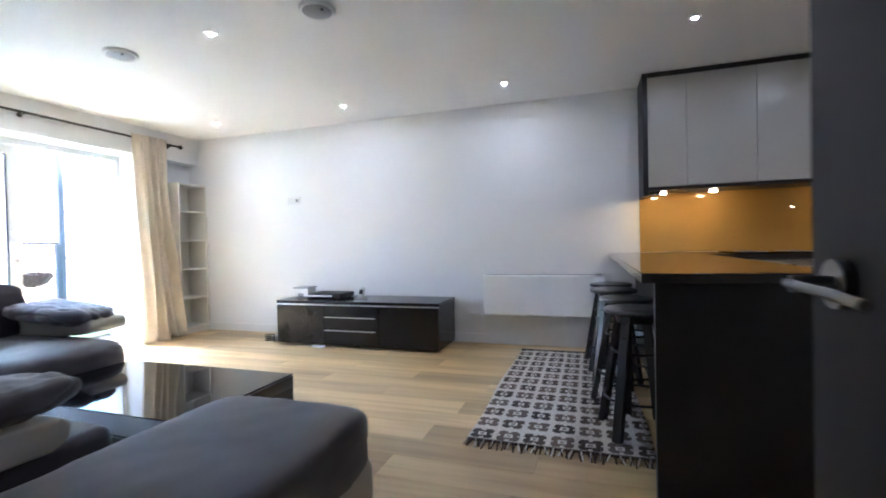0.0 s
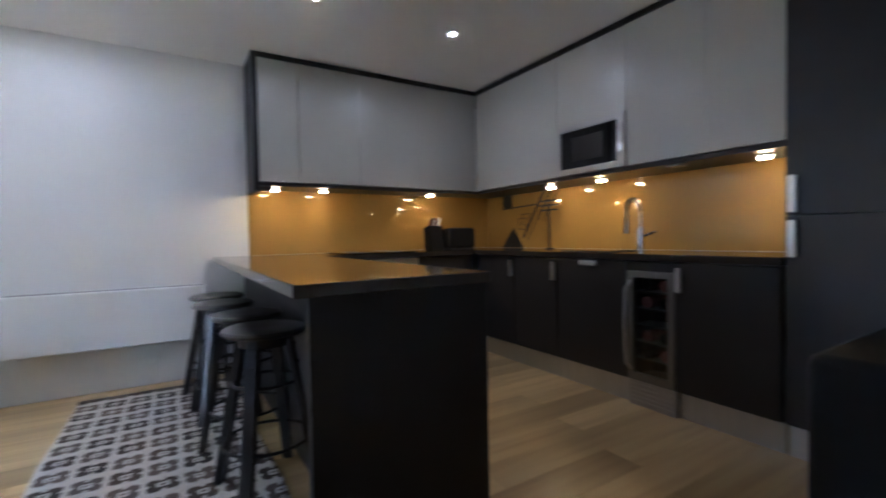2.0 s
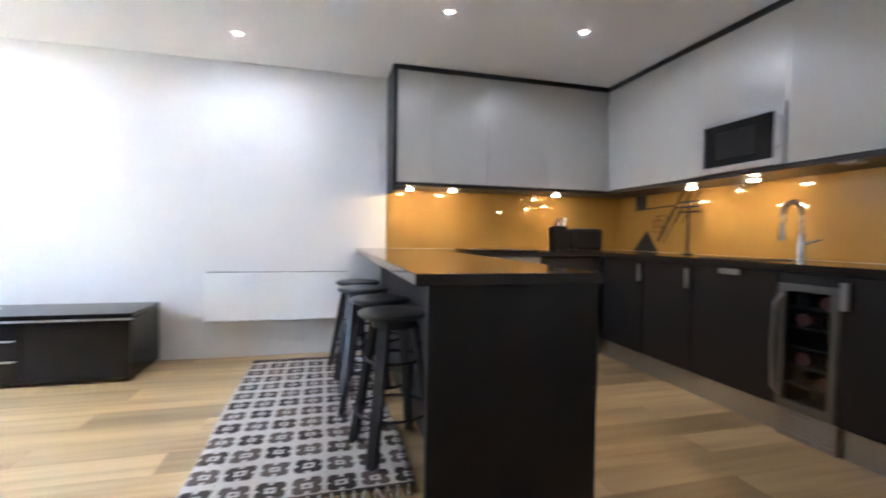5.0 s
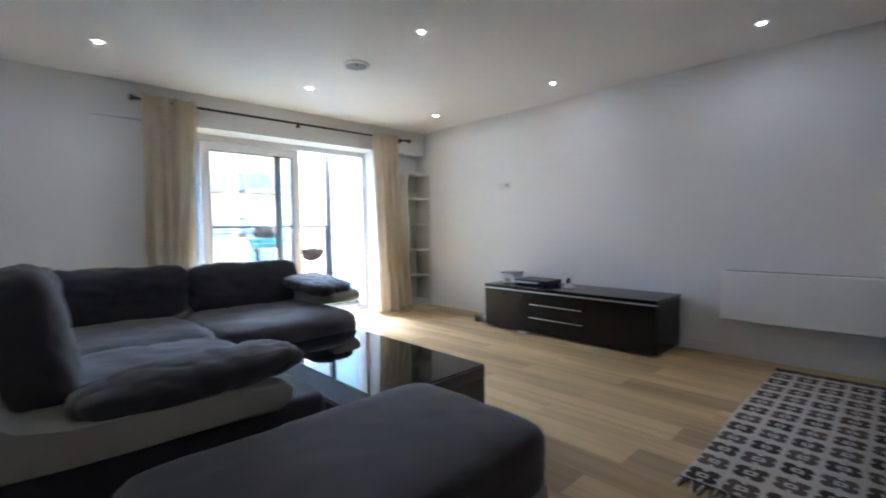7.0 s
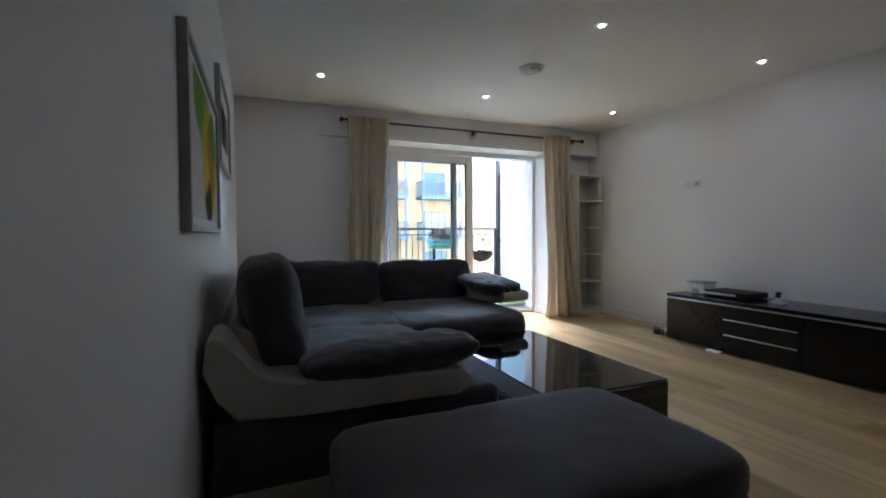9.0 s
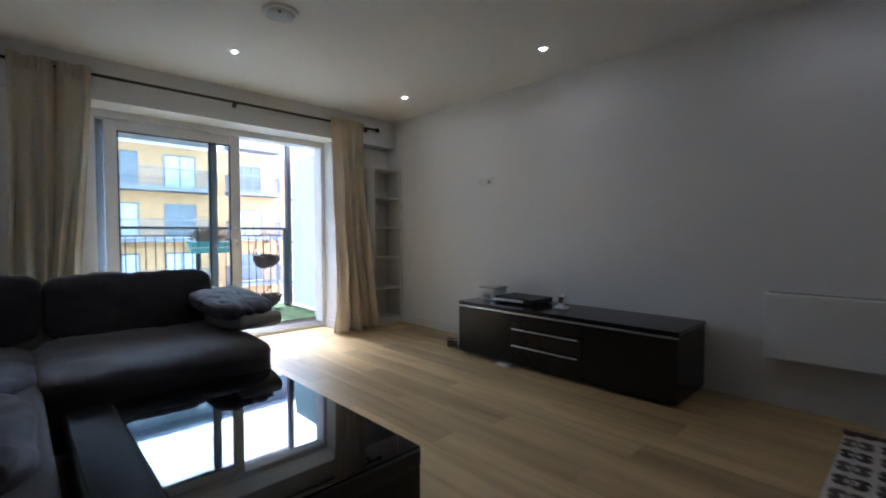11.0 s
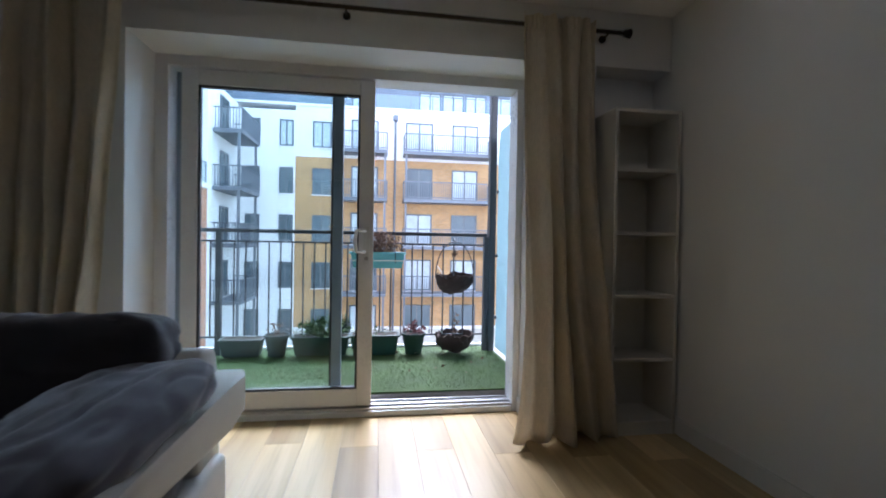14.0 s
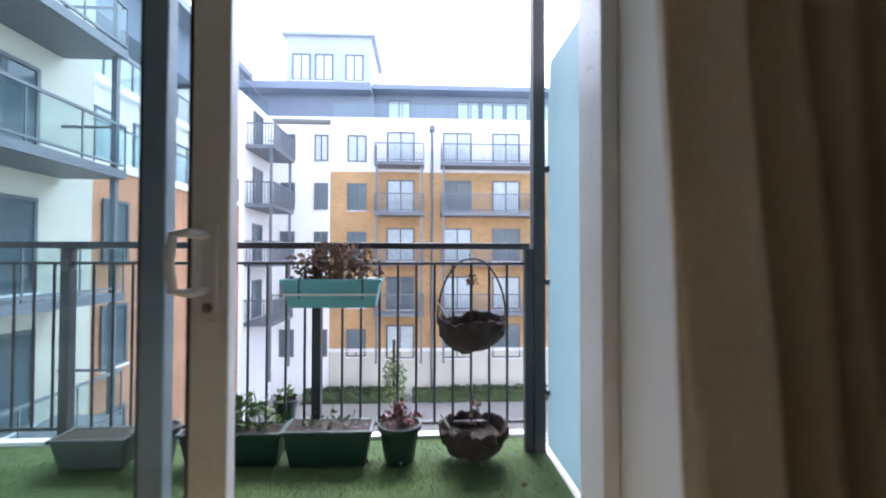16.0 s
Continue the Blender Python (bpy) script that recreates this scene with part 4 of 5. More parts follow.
for i, z in enumerate((0.27, 0.37, 0.47, 0.57, 0.67)):
    sh = box(FX + 0.04, FX + 0.22, 2.88, 3.142, z, z + 0.01)
    part("rack", sh, BLACKWOOD, wine)
    if i in (0, 1, 3, 4):
        for y in (2.95, 3.06):
            part("bottle", rod((FX + 0.05, y, z + 0.045), (FX + 0.22, y, z + 0.045), 0.034, seg=14), BLACKGLASS if (i + (y > 3)) % 2 else REDLEAF, wine, "lying wine bottle")
bm = box(FX + 0.02, FX + 0.05, 2.866, 3.156, 0.0, 0.148)
for k in range(5):
    box(FX + 0.012, FX + 0.02, 2.88, 3.142, 0.02 + k * 0.025, 0.032 + k * 0.025, 0.001, bm=bm)
part("vent", bm, STEEL, wine, "slatted steel vent")

tall = thing("tall_cabinet", (3.5, 2.03, 0.0), "floor to ceiling charcoal housing with an integrated fridge", "kitchen cabinet")
part("body", box(FX + 0.022, XK - 0.004, 1.69, 2.355, 0.15, 2.39), DARKCAB, tall)
for z0, z1, hz in ((0.155, 1.083, 0.985), (1.088, 2.385, 1.18)):
    d = part("door", box(FX, FX + 0.02, 1.692, 2.353, z0, z1, 0.002), DARKCAB, tall)
    handle_bar(d, FX, 2.325, hz, True, 0.16)
part("plinth", box(FX + 0.05, FX + 0.066, 1.69, 2.355, 0.0, 0.148), ALU, tall, "satin aluminium plinth")

# low black unit against the pier
bl = thing("black_console", (2.66, 1.87, 0.0), "low black cabinet with a brown edged side against the wall", "cabinet")
part("body", box(2.29, 3.04, 1.735, 1.965, 0.0, 0.70, 0.03, 4), BLACKMATT, bl, smooth=50)
part("side_edge", box(2.285, 3.04, 1.712, 1.733, 0.0, 0.69, 0.006), surface("brown_wood_edge", (0.22, 0.14, 0.085), 0.5, stretch=(1, 1, 4)), bl, "brown wooden side edge")

hobu = thing("oven_unit", (2.4, 5.0, 0.0), "charcoal base units with a steel fronted oven under the hob", "oven")
part("body", box(1.83, 3.18, 4.722, YT - 0.004, 0.15, 0.86), DARKCAB, hobu)
part("plinth", box(1.81, 3.24, 4.75, 4.766, 0.0, 0.148), ALU, hobu)
part("oven_door", box(2.03, 2.62, 4.698, 4.72, 0.26, 0.73, 0.003), BLACKGLASS, hobu, "black glass oven door")
part("control_panel", box(2.03, 2.62, 4.698, 4.72, 0.735, 0.858, 0.003), STEEL, hobu, "brushed steel control panel")
part("display", box(2.27, 2.38, 4.694, 4.699, 0.77, 0.82, 0.001), BLACKGLASS, hobu)
part("handle", rod((2.08, 4.67, 0.70), (2.57, 4.67, 0.70), 0.009), STEEL, hobu)
for x in (2.09, 2.56):
    part("handle_post", rod((x, 4.67, 0.70), (x, 4.70, 0.70), 0.007), STEEL, hobu)
for x0, x1 in ((1.835, 2.026), (2.624, 3.18)):
    part("door", box(x0, x1, 4.70, 4.72, 0.155, 0.858, 0.002), DARKCAB, hobu)
hob = thing("hob", (2.32, 4.98, 0.902), "black glass hob set on the worktop", "hob")
part("plate", box(2.02, 2.62, 4.74, 5.22, 0.9025, 0.909, 0.002), BLACKGLASS, hob)
for x, y, r in ((2.17, 4.86, 0.09), (2.47, 4.86, 0.075), (2.17, 5.10, 0.075), (2.47, 5.10, 0.09)):
    part("zone", turned((x, y, 0.909), [(r, 0.0), (r, 0.0006), (r - 0.004, 0.0006), (r - 0.004, 0.0)], 32), GREYPL, hob)

# ---- gold splashbacks ----
solid("splashback", box(1.412, XK - 0.002, YT - 0.012, YT, 0.903, 1.452), GOLD, "glossy gold glass splashback", "splashback", group="splashbacks")
solid("splashback", box(XK - 0.012, XK, 2.36, YT - 0.014, 0.903, 1.452), GOLD, "glossy gold glass splashback", "splashback", group="splashbacks")

# ---- wall units ----
UZ0, UZ1, UY, UX = 1.457, 2.358, 4.94, 3.40


def wall_unit_north(x0, x1):
    u = thing("wall_cabinet", ((x0 + x1) / 2, 5.1, UZ0), "handleless greige gloss wall cabinet", "kitchen cabinet", "wall cabinets")
    part("body", box(x0, x1, UY + 0.022, YT - 0.003, UZ0 + 0.004, UZ1), DARKCAB, u)
    part("door", box(x0 + 0.0015, x1 - 0.0015, UY, UY + 0.02, UZ0, UZ1, 0.002), PALECAB, u)


def wall_unit_east(y0, y1, z0=UZ0):
    u = thing("wall_cabinet", (3.6, (y0 + y1) / 2, z0), "handleless greige gloss wall cabinet", "kitchen cabinet", "wall cabinets")
    part("body", box(UX + 0.022, XK - 0.003, y0, y1, z0 + 0.004, UZ1), DARKCAB, u)
    part("door", box(UX, UX + 0.02, y0 + 0.0015, y1 - 0.0015, z0, UZ1, 0.002), PALECAB, u)


for a, b in ((1.45, 1.738), (1.738, 2.226), (2.226, 2.793), (2.793, UX - 0.002)):
    wall_unit_north(a, b)
wall_unit_east(3.90, UY - 0.002)
wall_unit_east(3.295, 3.90, 1.815)
wall_unit_east(2.80, 3.295)
wall_unit_east(2.36, 2.80)
cor = thing("cornice", (2.5, 5.0, UZ1), "dark top strip and end panel framing the wall cabinets", "cabinet trim")
part("end_panel", box(1.41, 1.448, UY - 0.004, YT - 0.003, 1.385, H - 0.003, 0.002), DARKCAB, cor)
part("strip", box(1.449, UX - 0.012, UY - 0.008, YT - 0.003, UZ1 + 0.003, H - 0.003, 0.002), DARKCAB, cor)
part("strip", box(UX - 0.01, XK - 0.003, 2.36, YT - 0.003, UZ1 + 0.003, H - 0.003, 0.002), DARKCAB, cor)
part("pelmet", box(1.449, XK - 0.014, UY + 0.006, YT - 0.014, 1.425, 1.4535, 0.002), DARKCAB, cor)
part("pelmet", box(UX + 0.006, XK - 0.014, 2.362, UY + 0.004, 1.425, 1.4535, 0.002), DARKCAB, cor)

mw = thing("microwave", (3.6, 3.6, 1.46), "built-in microwave with a steel frame and dark glass door", "microwave")
part("body", box(UX + 0.022, XK - 0.004, 3.30, 3.895, 1.457, 1.812), BLACKPL, mw)
bm = box(UX - 0.014, UX + 0.02, 3.30, 3.36, 1.457, 1.812, 0.003)
box(UX - 0.014, UX + 0.02, 3.85, 3.895, 1.457, 1.812, 0.003, bm=bm)
box(UX - 0.014, UX + 0.02, 3.36, 3.85, 1.772, 1.812, 0.003, bm=bm)
box(UX - 0.014, UX + 0.02, 3.36, 3.85, 1.457, 1.50, 0.003, bm=bm)
part("frame", bm, STEEL, mw, "brushed steel surround")
part("door", box(UX - 0.006, UX + 0.02, 3.36, 3.85, 1.50, 1.772, 0.003), BLACKGLASS, mw, "black glass door")
part("window", box(UX - 0.009, UX - 0.006, 3.47, 3.75, 1.55, 1.72, 0.002), BLACKPL, mw)
part("handle", box(UX - 0.03, UX - 0.014, 3.315, 3.335, 1.55, 1.74, 0.004), CHROME, mw)

sw = thing("light_switch", (UX + 0.06, 3.0, 1.41), "small grey light switch below the wall cabinet", "switch")
part("plate", box(UX + 0.02, UX + 0.10, 2.96, 3.04, 1.412, 1.424, 0.003), GREYPL, sw)
sb = thing("corner_socket", (1.49, 5.0, 1.40), "small brown socket box below the wall cabinet", "socket")
part("body", box(1.45, 1.54, 4.95, 5.0, 1.39, 1.424, 0.004), BRONZE, sb)
for xx in (1.475, 1.515):
    part("outlet", rod((xx, 4.949, 1.407), (xx, 4.951, 1.407), 0.010), BLACKPL, sb)
# lights under the wall units
WARM = [(1.57, 5.06), (1.95, 5.06), (2.95, 5.06), (3.56, 4.12), (3.56, 3.62), (3.56, 2.58)]
for x, y in WARM:
    c = thing("cabinet_light", (x, y, 1.41), "round warm light below a wall cabinet, lit", "cabinet light", "lights below the cabinets")
    part("housing", turned((x, y, 1.425), [(0.038, 0.0), (0.038, -0.012), (0.034, -0.014), (0.030, -0.013)], 24), STEEL, c)
    part("lens", rod((x, y, 1.400), (x, y, 1.4125), 0.026, 0.029, seg=24), WARMGLOW, c, "glowing lens")
    ld = bpy.data.lights.new("cabinet_beam", "SPOT")
    ld.energy, ld.color, ld.spot_size, ld.spot_blend, ld.shadow_soft_size = UNDER, (1.0, 0.68, 0.29), radians(145), 1.0, 0.025
    new("cabinet_beam", ld).matrix_world = look((x, y, 1.397), (x, y, 0))

# ---- things on the worktop ----
WT0 = 0.902
tap = thing("kitchen_tap", (3.62, 3.35, WT0), "chrome spring-neck kitchen tap", "tap")
part("body", rod((3.62, 3.35, WT0), (3.62, 3.35, WT0 + 0.16), 0.021, seg=20), CHROME, tap)
part("lever", rod((3.62, 3.33, WT0 + 0.10), (3.62, 3.24, WT0 + 0.13), 0.008), CHROME, tap)
arc = [(3.62 - 0.075 * (1 - math.cos(a)), 3.35, WT0 + 0.27 + 0.075 * math.sin(a)) for a in (math.pi * k / 14 for k in range(15))]
neck = [(3.62, 3.35, WT0 + 0.16)] + arc + [(3.47, 3.35, WT0 + 0.20)]
part("neck", tube(neck, 0.008), STEEL, tap)
coil = []
for k in range(0, 361):
    s = k / 360 * (len(neck) - 1)
    i = min(int(s), len(neck) - 2)
    p = Vector(neck[i]).lerp(Vector(neck[i + 1]), s - i)
    d = (Vector(neck[i + 1]) - Vector(neck[i])).normalized()
    e = Vector((0, 1, 0))
    f = d.cross(e)
    coil.append(p + 0.014 * (math.cos(k * 0.55) * e + math.sin(k * 0.55) * f))
part("spring", tube(coil, 0.0028, 5), CHROME, tap, "coiled spring around the neck")
part("spray_head", rod((3.47, 3.35, WT0 + 0.22), (3.47, 3.35, WT0 + 0.12), 0.013, 0.019, 16), CHROME, tap)
snk = thing("sink", (3.5, 3.50, WT0), "dark undermounted sink rim beside the tap", "sink")
part("rim", box(3.30, 3.58, 3.36, 3.78, WT0 + 0.001, WT0 + 0.006, 0.002), BLACKPL, snk)
part("bowl", box(3.32, 3.56, 3.38, 3.76, WT0 + 0.006, WT0 + 0.0075, 0.001), BLACKGLASS, snk)

kb = thing("knife_block", (2.970, 5.08, WT0), "dark knife block full of knives", "knife block")
part("block", prism([(5.02, WT0), (5.16, WT0), (5.17, WT0 + 0.21), (5.07, WT0 + 0.23)], "x", 2.935, 3.085, 0.006), BLACKMATT, kb)
for i, x in enumerate((2.975, 3.01, 3.045)):
    for j, y in enumerate((5.09, 5.13)):
        part("knife_handle", rod((x, y, WT0 + 0.2), (x, y - 0.035, WT0 + 0.30 - 0.02 * j), 0.011, seg=10), (BLACKPL, REDLEAF, WHITEPL)[(i + j) % 3], kb)
to = thing("toaster", (3.270, 5.06, WT0), "black two-slot toaster on the worktop", "toaster")
part("body", box(3.110, 3.405, 4.97, 5.14, WT0 + 0.01, WT0 + 0.205, 0.035, 4), BLACKMATT, to, smooth=50)
part("base", box(3.12, 3.395, 4.98, 5.13, WT0, WT0 + 0.012, 0.003), BLACKPL, to)
part("slots", box(3.160, 3.355, 5.02, 5.09, WT0 + 0.203, WT0 + 0.207, 0.001), STEEL, to)
part("lever", box(3.408, 3.425, 5.045, 5.065, WT0 + 0.11, WT0 + 0.13, 0.003), CHROME, to)
# wire and wood figures against the splashback
fg = thing("black_figure", (3.68, 4.27, WT0), "slender black telegraph pole ornament", "ornament")
part("post", rod((3.68, 4.27, WT0), (3.68, 4.27, WT0 + 0.43), 0.011, 0.008), BLACKPL, fg)
for z, w in ((0.33, 0.10), (0.37, 0.115), (0.41, 0.10)):
    part("crossarm", box(3.672, 3.688, 4.27 - w, 4.27 + w, WT0 + z, WT0 + z + 0.014, 0.002), BLACKPL, fg)
part("foot", rod((3.68, 4.27, WT0), (3.68, 4.27, WT0 + 0.008), 0.04, seg=20), BLACKPL, fg)
# black motif on the glass: lattice and slanted bars
mo = thing("splashback_motif", (XK - 0.014, 4.75, 1.0), "black skyline motif on the gold splashback", "wall motif")
xs0, xs1 = XK - 0.0155, XK - 0.0125
part("triangle", prism([(5.04, 0.905), (4.72, 0.905), (4.86, 1.10)], "x", xs0, xs1), BLACKPL, mo)
part("tower", box(xs0, xs1, 4.88, 5.02, 1.30, 1.45), BLACKPL, mo)
for a, b, w in (((5.04, 1.29), (4.54, 1.31), 0.006), ((4.72, 1.0), (4.44, 1.42), 0.012), ((4.66, 0.98), (4.38, 1.40), 0.004), ((4.34, 1.42), (4.52, 1.16), 0.004), ((4.26, 1.42), (4.45, 1.15), 0.004)):
    d = Vector((0, b[0] - a[0], b[1] - a[1])).normalized()
    s = Vector((0, -d.z, d.y)) * w
    part("bar", prism([(a[0] + s.y, a[1] + s.z), (b[0] + s.y, b[1] + s.z), (b[0] - s.y, b[1] - s.z), (a[0] - s.y, a[1] - s.z)], "x", xs0, xs1), BLACKPL, mo)
for k, (y, z, s) in enumerate(((4.78, 1.08, 0.11), (4.73, 1.12, 0.11))):
    b = box(xs0, xs1, y, y + 0.006, z, z + s)
    box(xs0, xs1, y - s, y - s + 0.006, z, z + s, bm=b)
    box(xs0, xs1, y - s, y, z, z + 0.006, bm=b)
    box(xs0, xs1, y - s, y, z + s - 0.006, z + s, bm=b)
    part("lattice", b, BLACKPL, mo)

# ---- rug ----
rug = thing("rug", (0.345, 3.10, 0.0), "cream and black patterned woven rug with a fringe", "rug")


def rugf(u, v):
    x, y = 0.345 + 0.905 * u + 0.008 * math.sin(v * 9), 3.10 + 2.0 * v
    return Vector((x, y, 0.011 + 0.0025 * noise.noise(Vector((x * 5, y * 5, 0)))))


rg = part("weave", sheet(rugf, 24, 50), rug_weave(), rug)
rg.modifiers.new("thick", "SOLIDIFY").thickness = 0.008
random.seed(4)
for k in range(62):
    x = 0.352 + k * 0.0145
    dx, ln = random.uniform(-0.02, 0.02), random.uniform(0.05, 0.085)
    part("tassel", tube([(x, 3.102, 0.009), (x + dx * 0.5, 3.10 - ln * 0.5, 0.008), (x + dx, 3.10 - ln, 0.004)], 0.0038, 5), COIR if k % 3 else SHELFWHITE, rug)


# ---- bar stools ----
def stool(x, y, turn):
    s = thing("bar_stool", (0, 0, 0), "black stained round wooden bar stool with splayed legs", "bar stool", "bar stools at the peninsula")
    part("seat", turned((0, 0, 0.625), [(0.02, 0.0), (0.152, 0.0), (0.162, 0.008), (0.165, 0.017), (0.161, 0.026), (0.148, 0.030), (0.05, 0.027)], 36), BLACKWOOD, s)
    part("hub", rod((0, 0, 0.58), (0, 0, 0.625), 0.10, 0.11, 24), BLACKWOOD, s)
    for k in range(4):
        a = math.pi / 4 + k * math.pi / 2
        ca, sa = math.cos(a), math.sin(a)
        b = bmesh.new()
        bmesh.ops.create_cube(b, size=1.0)
        for v in b.verts:
            f = 0.5 - v.co.z
            rad = 0.095 + 0.115 * f
            v.co = Vector((ca * rad - sa * v.co.y * 0.042 + ca * v.co.x * 0.026, sa * rad + ca * v.co.y * 0.042 + sa * v.co.x * 0.026, 0.623 * (1 - f)))
        bmesh.ops.bevel(b, geom=b.edges[:], offset=0.004, segments=2, profile=0.5, affect="EDGES")
        leg = part("leg", b, BLACKWOOD, s)
        part("bolt", rod((ca * 0.108, sa * 0.108, 0.585), (ca * 0.126, sa * 0.126, 0.585), 0.006, seg=10), BLACKPL, leg)
        part("bolt", rod((ca * 0.122, sa * 0.122, 0.51), (ca * 0.14, sa * 0.14, 0.51), 0.006, seg=10), BLACKPL, leg)
    for z, r in ((0.19, 0.172), (0.43, 0.125)):
        part("ring", tube([(r * math.cos(a), r * math.sin(a), z) for a in (2 * math.pi * k / 28 for k in range(29))], 0.007, 6), BLACKPL, s)
    s.matrix_basis = pose(x, y, 0.012, 0, 0, turn)
    return s


first = stool(1.203, 3.42, 12)
for x, y, a in ((1.19, 3.86, 38), (1.135, 4.37, 5), (1.135, 4.79, 27)):
    copy_thing(first, pose(x, y, 0.012, 0, 0, a))

# ---- balcony ----
BZ = 0.095
structure("balcony_floor", box(-5.42, -4.20, -0.6, 4.72, -0.14, BZ - 0.012), PAVE, "pale balcony slab under the artificial grass", "balcony floor")
# slab added out of view, to keep steep skylight off the floor by the window
structure("balcony_shade_slab", box(-5.46, -4.302, -0.6, 4.72, 2.62, 2.80), RENDER, "unseen white slab above the balcony, added to shade the window", "ceiling")
structure("kerb", box(-5.47, -5.42, -0.6, 4.72, -0.14, BZ + 0.02), TRIM, "pale edge strip of the balcony", "kerb")
random.seed(7)
verts, faces = [], []
for k in range(36000):
    x, y = random.uniform(-5.40, -4.21), random.uniform(0.9, 4.64)
    a, h, w = random.uniform(0, 6.28), random.uniform(0.004, 0.011), 0.0022
    lx, ly = random.uniform(-0.012, 0.012), random.uniform(-0.012, 0.012)
    i = len(verts)
    verts += [(x - w * math.cos(a), y - w * math.sin(a), BZ - 0.004), (x + w * math.cos(a), y + w * math.sin(a), BZ - 0.004), (x + lx, y + ly, BZ + h)]
    faces.append((i, i + 1, i + 2))
gm = bpy.data.meshes.new("artificial_grass")
gm.from_pydata(verts, [], faces)
BLADE = surface("turf_blade", (0.060, 0.104, 0.023), 0.75, vary=0.35, large=3.0, fine=60, bump=0.0)
gm.materials.append(BLADE)
tagged(new("artificial_grass", gm), "short green artificial grass on the balcony", "artificial grass", kind="stuff")
structure("grass_mat", box(-5.415, -4.205, -0.6, 4.66, BZ - 0.011, BZ), TURF, "green backing of the artificial grass", "artificial grass")

rail = thing("balcony_railing", (-5.26, 2.2, BZ), "anthracite metal balcony railing with upright bars", "railing")
part("handrail", box(-5.285, -5.225, -0.5, 4.58, 1.115, 1.147, 0.004), RAILPAINT, rail)
part("rail", box(-5.265, -5.245, -0.5, 4.56, 1.035, 1.05, 0.002), RAILPAINT, rail)
part("rail", box(-5.265, -5.245, -0.5, 4.56, 0.235, 0.25, 0.002), RAILPAINT, rail)
for y in (4.58, 3.514, 2.316, 1.14, -0.05):
    part("post", box(-5.28, -5.23, y - 0.022, y + 0.022, BZ, 1.115, 0.003), RAILPAINT, rail)
y = 4.47
while y > -0.45:
    if all(abs(y - p) > 0.035 for p in (4.58, 3.514, 2.316, 1.14, -0.05)):
        part("bar", rod((-5.255, y, 0.25), (-5.255, y, 1.035), 0.0065, seg=8), RAILPAINT, rail)
    y -= 0.0925

scr = thing("privacy_screen", (-4.72, 4.66, BZ), "frosted glass balcony screen clipped to a dark post", "glass screen")
part("post", box(-5.30, -5.22, 4.60, 4.66, BZ, 2.62, 0.004), RAILPAINT, scr, "tall dark steel post")
FROST, fn, fl, fp = nodes_of("frosted_glass")
fp.inputs["Base Color"].default_value, fp.inputs["Roughness"].default_value = (0.42, 0.54, 0.56, 1), 0.3
ft, fm = fn.new("ShaderNodeBsdfTranslucent"), fn.new("ShaderNodeMixShader")
ft.inputs[0].default_value, fm.inputs[0].default_value = (0.50, 0.62, 0.64, 1), 0.6
fl.new(fp.outputs[0], fm.inputs[1])
fl.new(ft.outputs[0], fm.inputs[2])
fl.new(fm.outputs[0], fn["Material Output"].inputs[0])
part("glass", prism([(-5.22, 0.13), (-4.31, 0.13), (-4.31, 2.05), (-5.17, 2.05), (-5.22, 1.78)], "y", 4.672, 4.684), FROST, scr, "frosted pale glass sheet")
for z in (0.40, 0.95, 1.52):
    part("clip", box(-5.245, -5.19, 4.657, 4.69, z - 0.014, z + 0.014, 0.003), RAILPAINT, scr)
    part("clip", box(-4.36, -4.305, 4.657, 4.69, z - 0.014, z + 0.014, 0.003), RAILPAINT, scr)


# ---- plants ----
def leaves(center, spread, height, count, size, seed, bm=None):
    """Bent small leaves on thin stems."""
    random.seed(seed)
    own = bmesh.new()
    for _ in range(count):
        a, r = random.uniform(0, 6.28), random.random() ** 0.6
        p = Vector((center[0] + spread[0] * r * math.cos(a), center[1] + spread[1] * r * math.sin(a), center[2] + height * random.random() * (1 - 0.45 * r)))
        d = Vector((random.uniform(-1, 1), random.uniform(-1, 1), random.uniform(-0.2, 1))).normalized() * size * random.uniform(0.6, 1.4)
        s = d.cross(Vector((random.uniform(-1, 1), random.uniform(-1, 1), 0.3))).normalized() * d.length * 0.32
        q = [own.verts.new(v) for v in (p, p + d * 0.5 + s, p + d + Vector((0, 0, -0.25 * d.length)), p + d * 0.5 - s)]
        own.faces.new(q)
    return join(bm, own)


def stems(center, spread, height, count, seed):
    random.seed(seed)
    own = bmesh.new()
    for _ in range(count):
        a, r = random.uniform(0, 6.28), random.random()
        x, y = center[0] + spread[0] * 0.7 * r * math.cos(a), center[1] + spread[1] * 0.7 * r * math.sin(a)
        tube([(x, y, center[2]), (x + random.uniform(-0.02, 0.02), y + random.uniform(-0.02, 0.02), center[2] + height * 0.5), (x + random.uniform(-0.04, 0.04), y + random.uniform(-0.05, 0.05), center[2] + height * random.uniform(0.7, 1.0))], 0.0022, 4, bm=own)
    return own


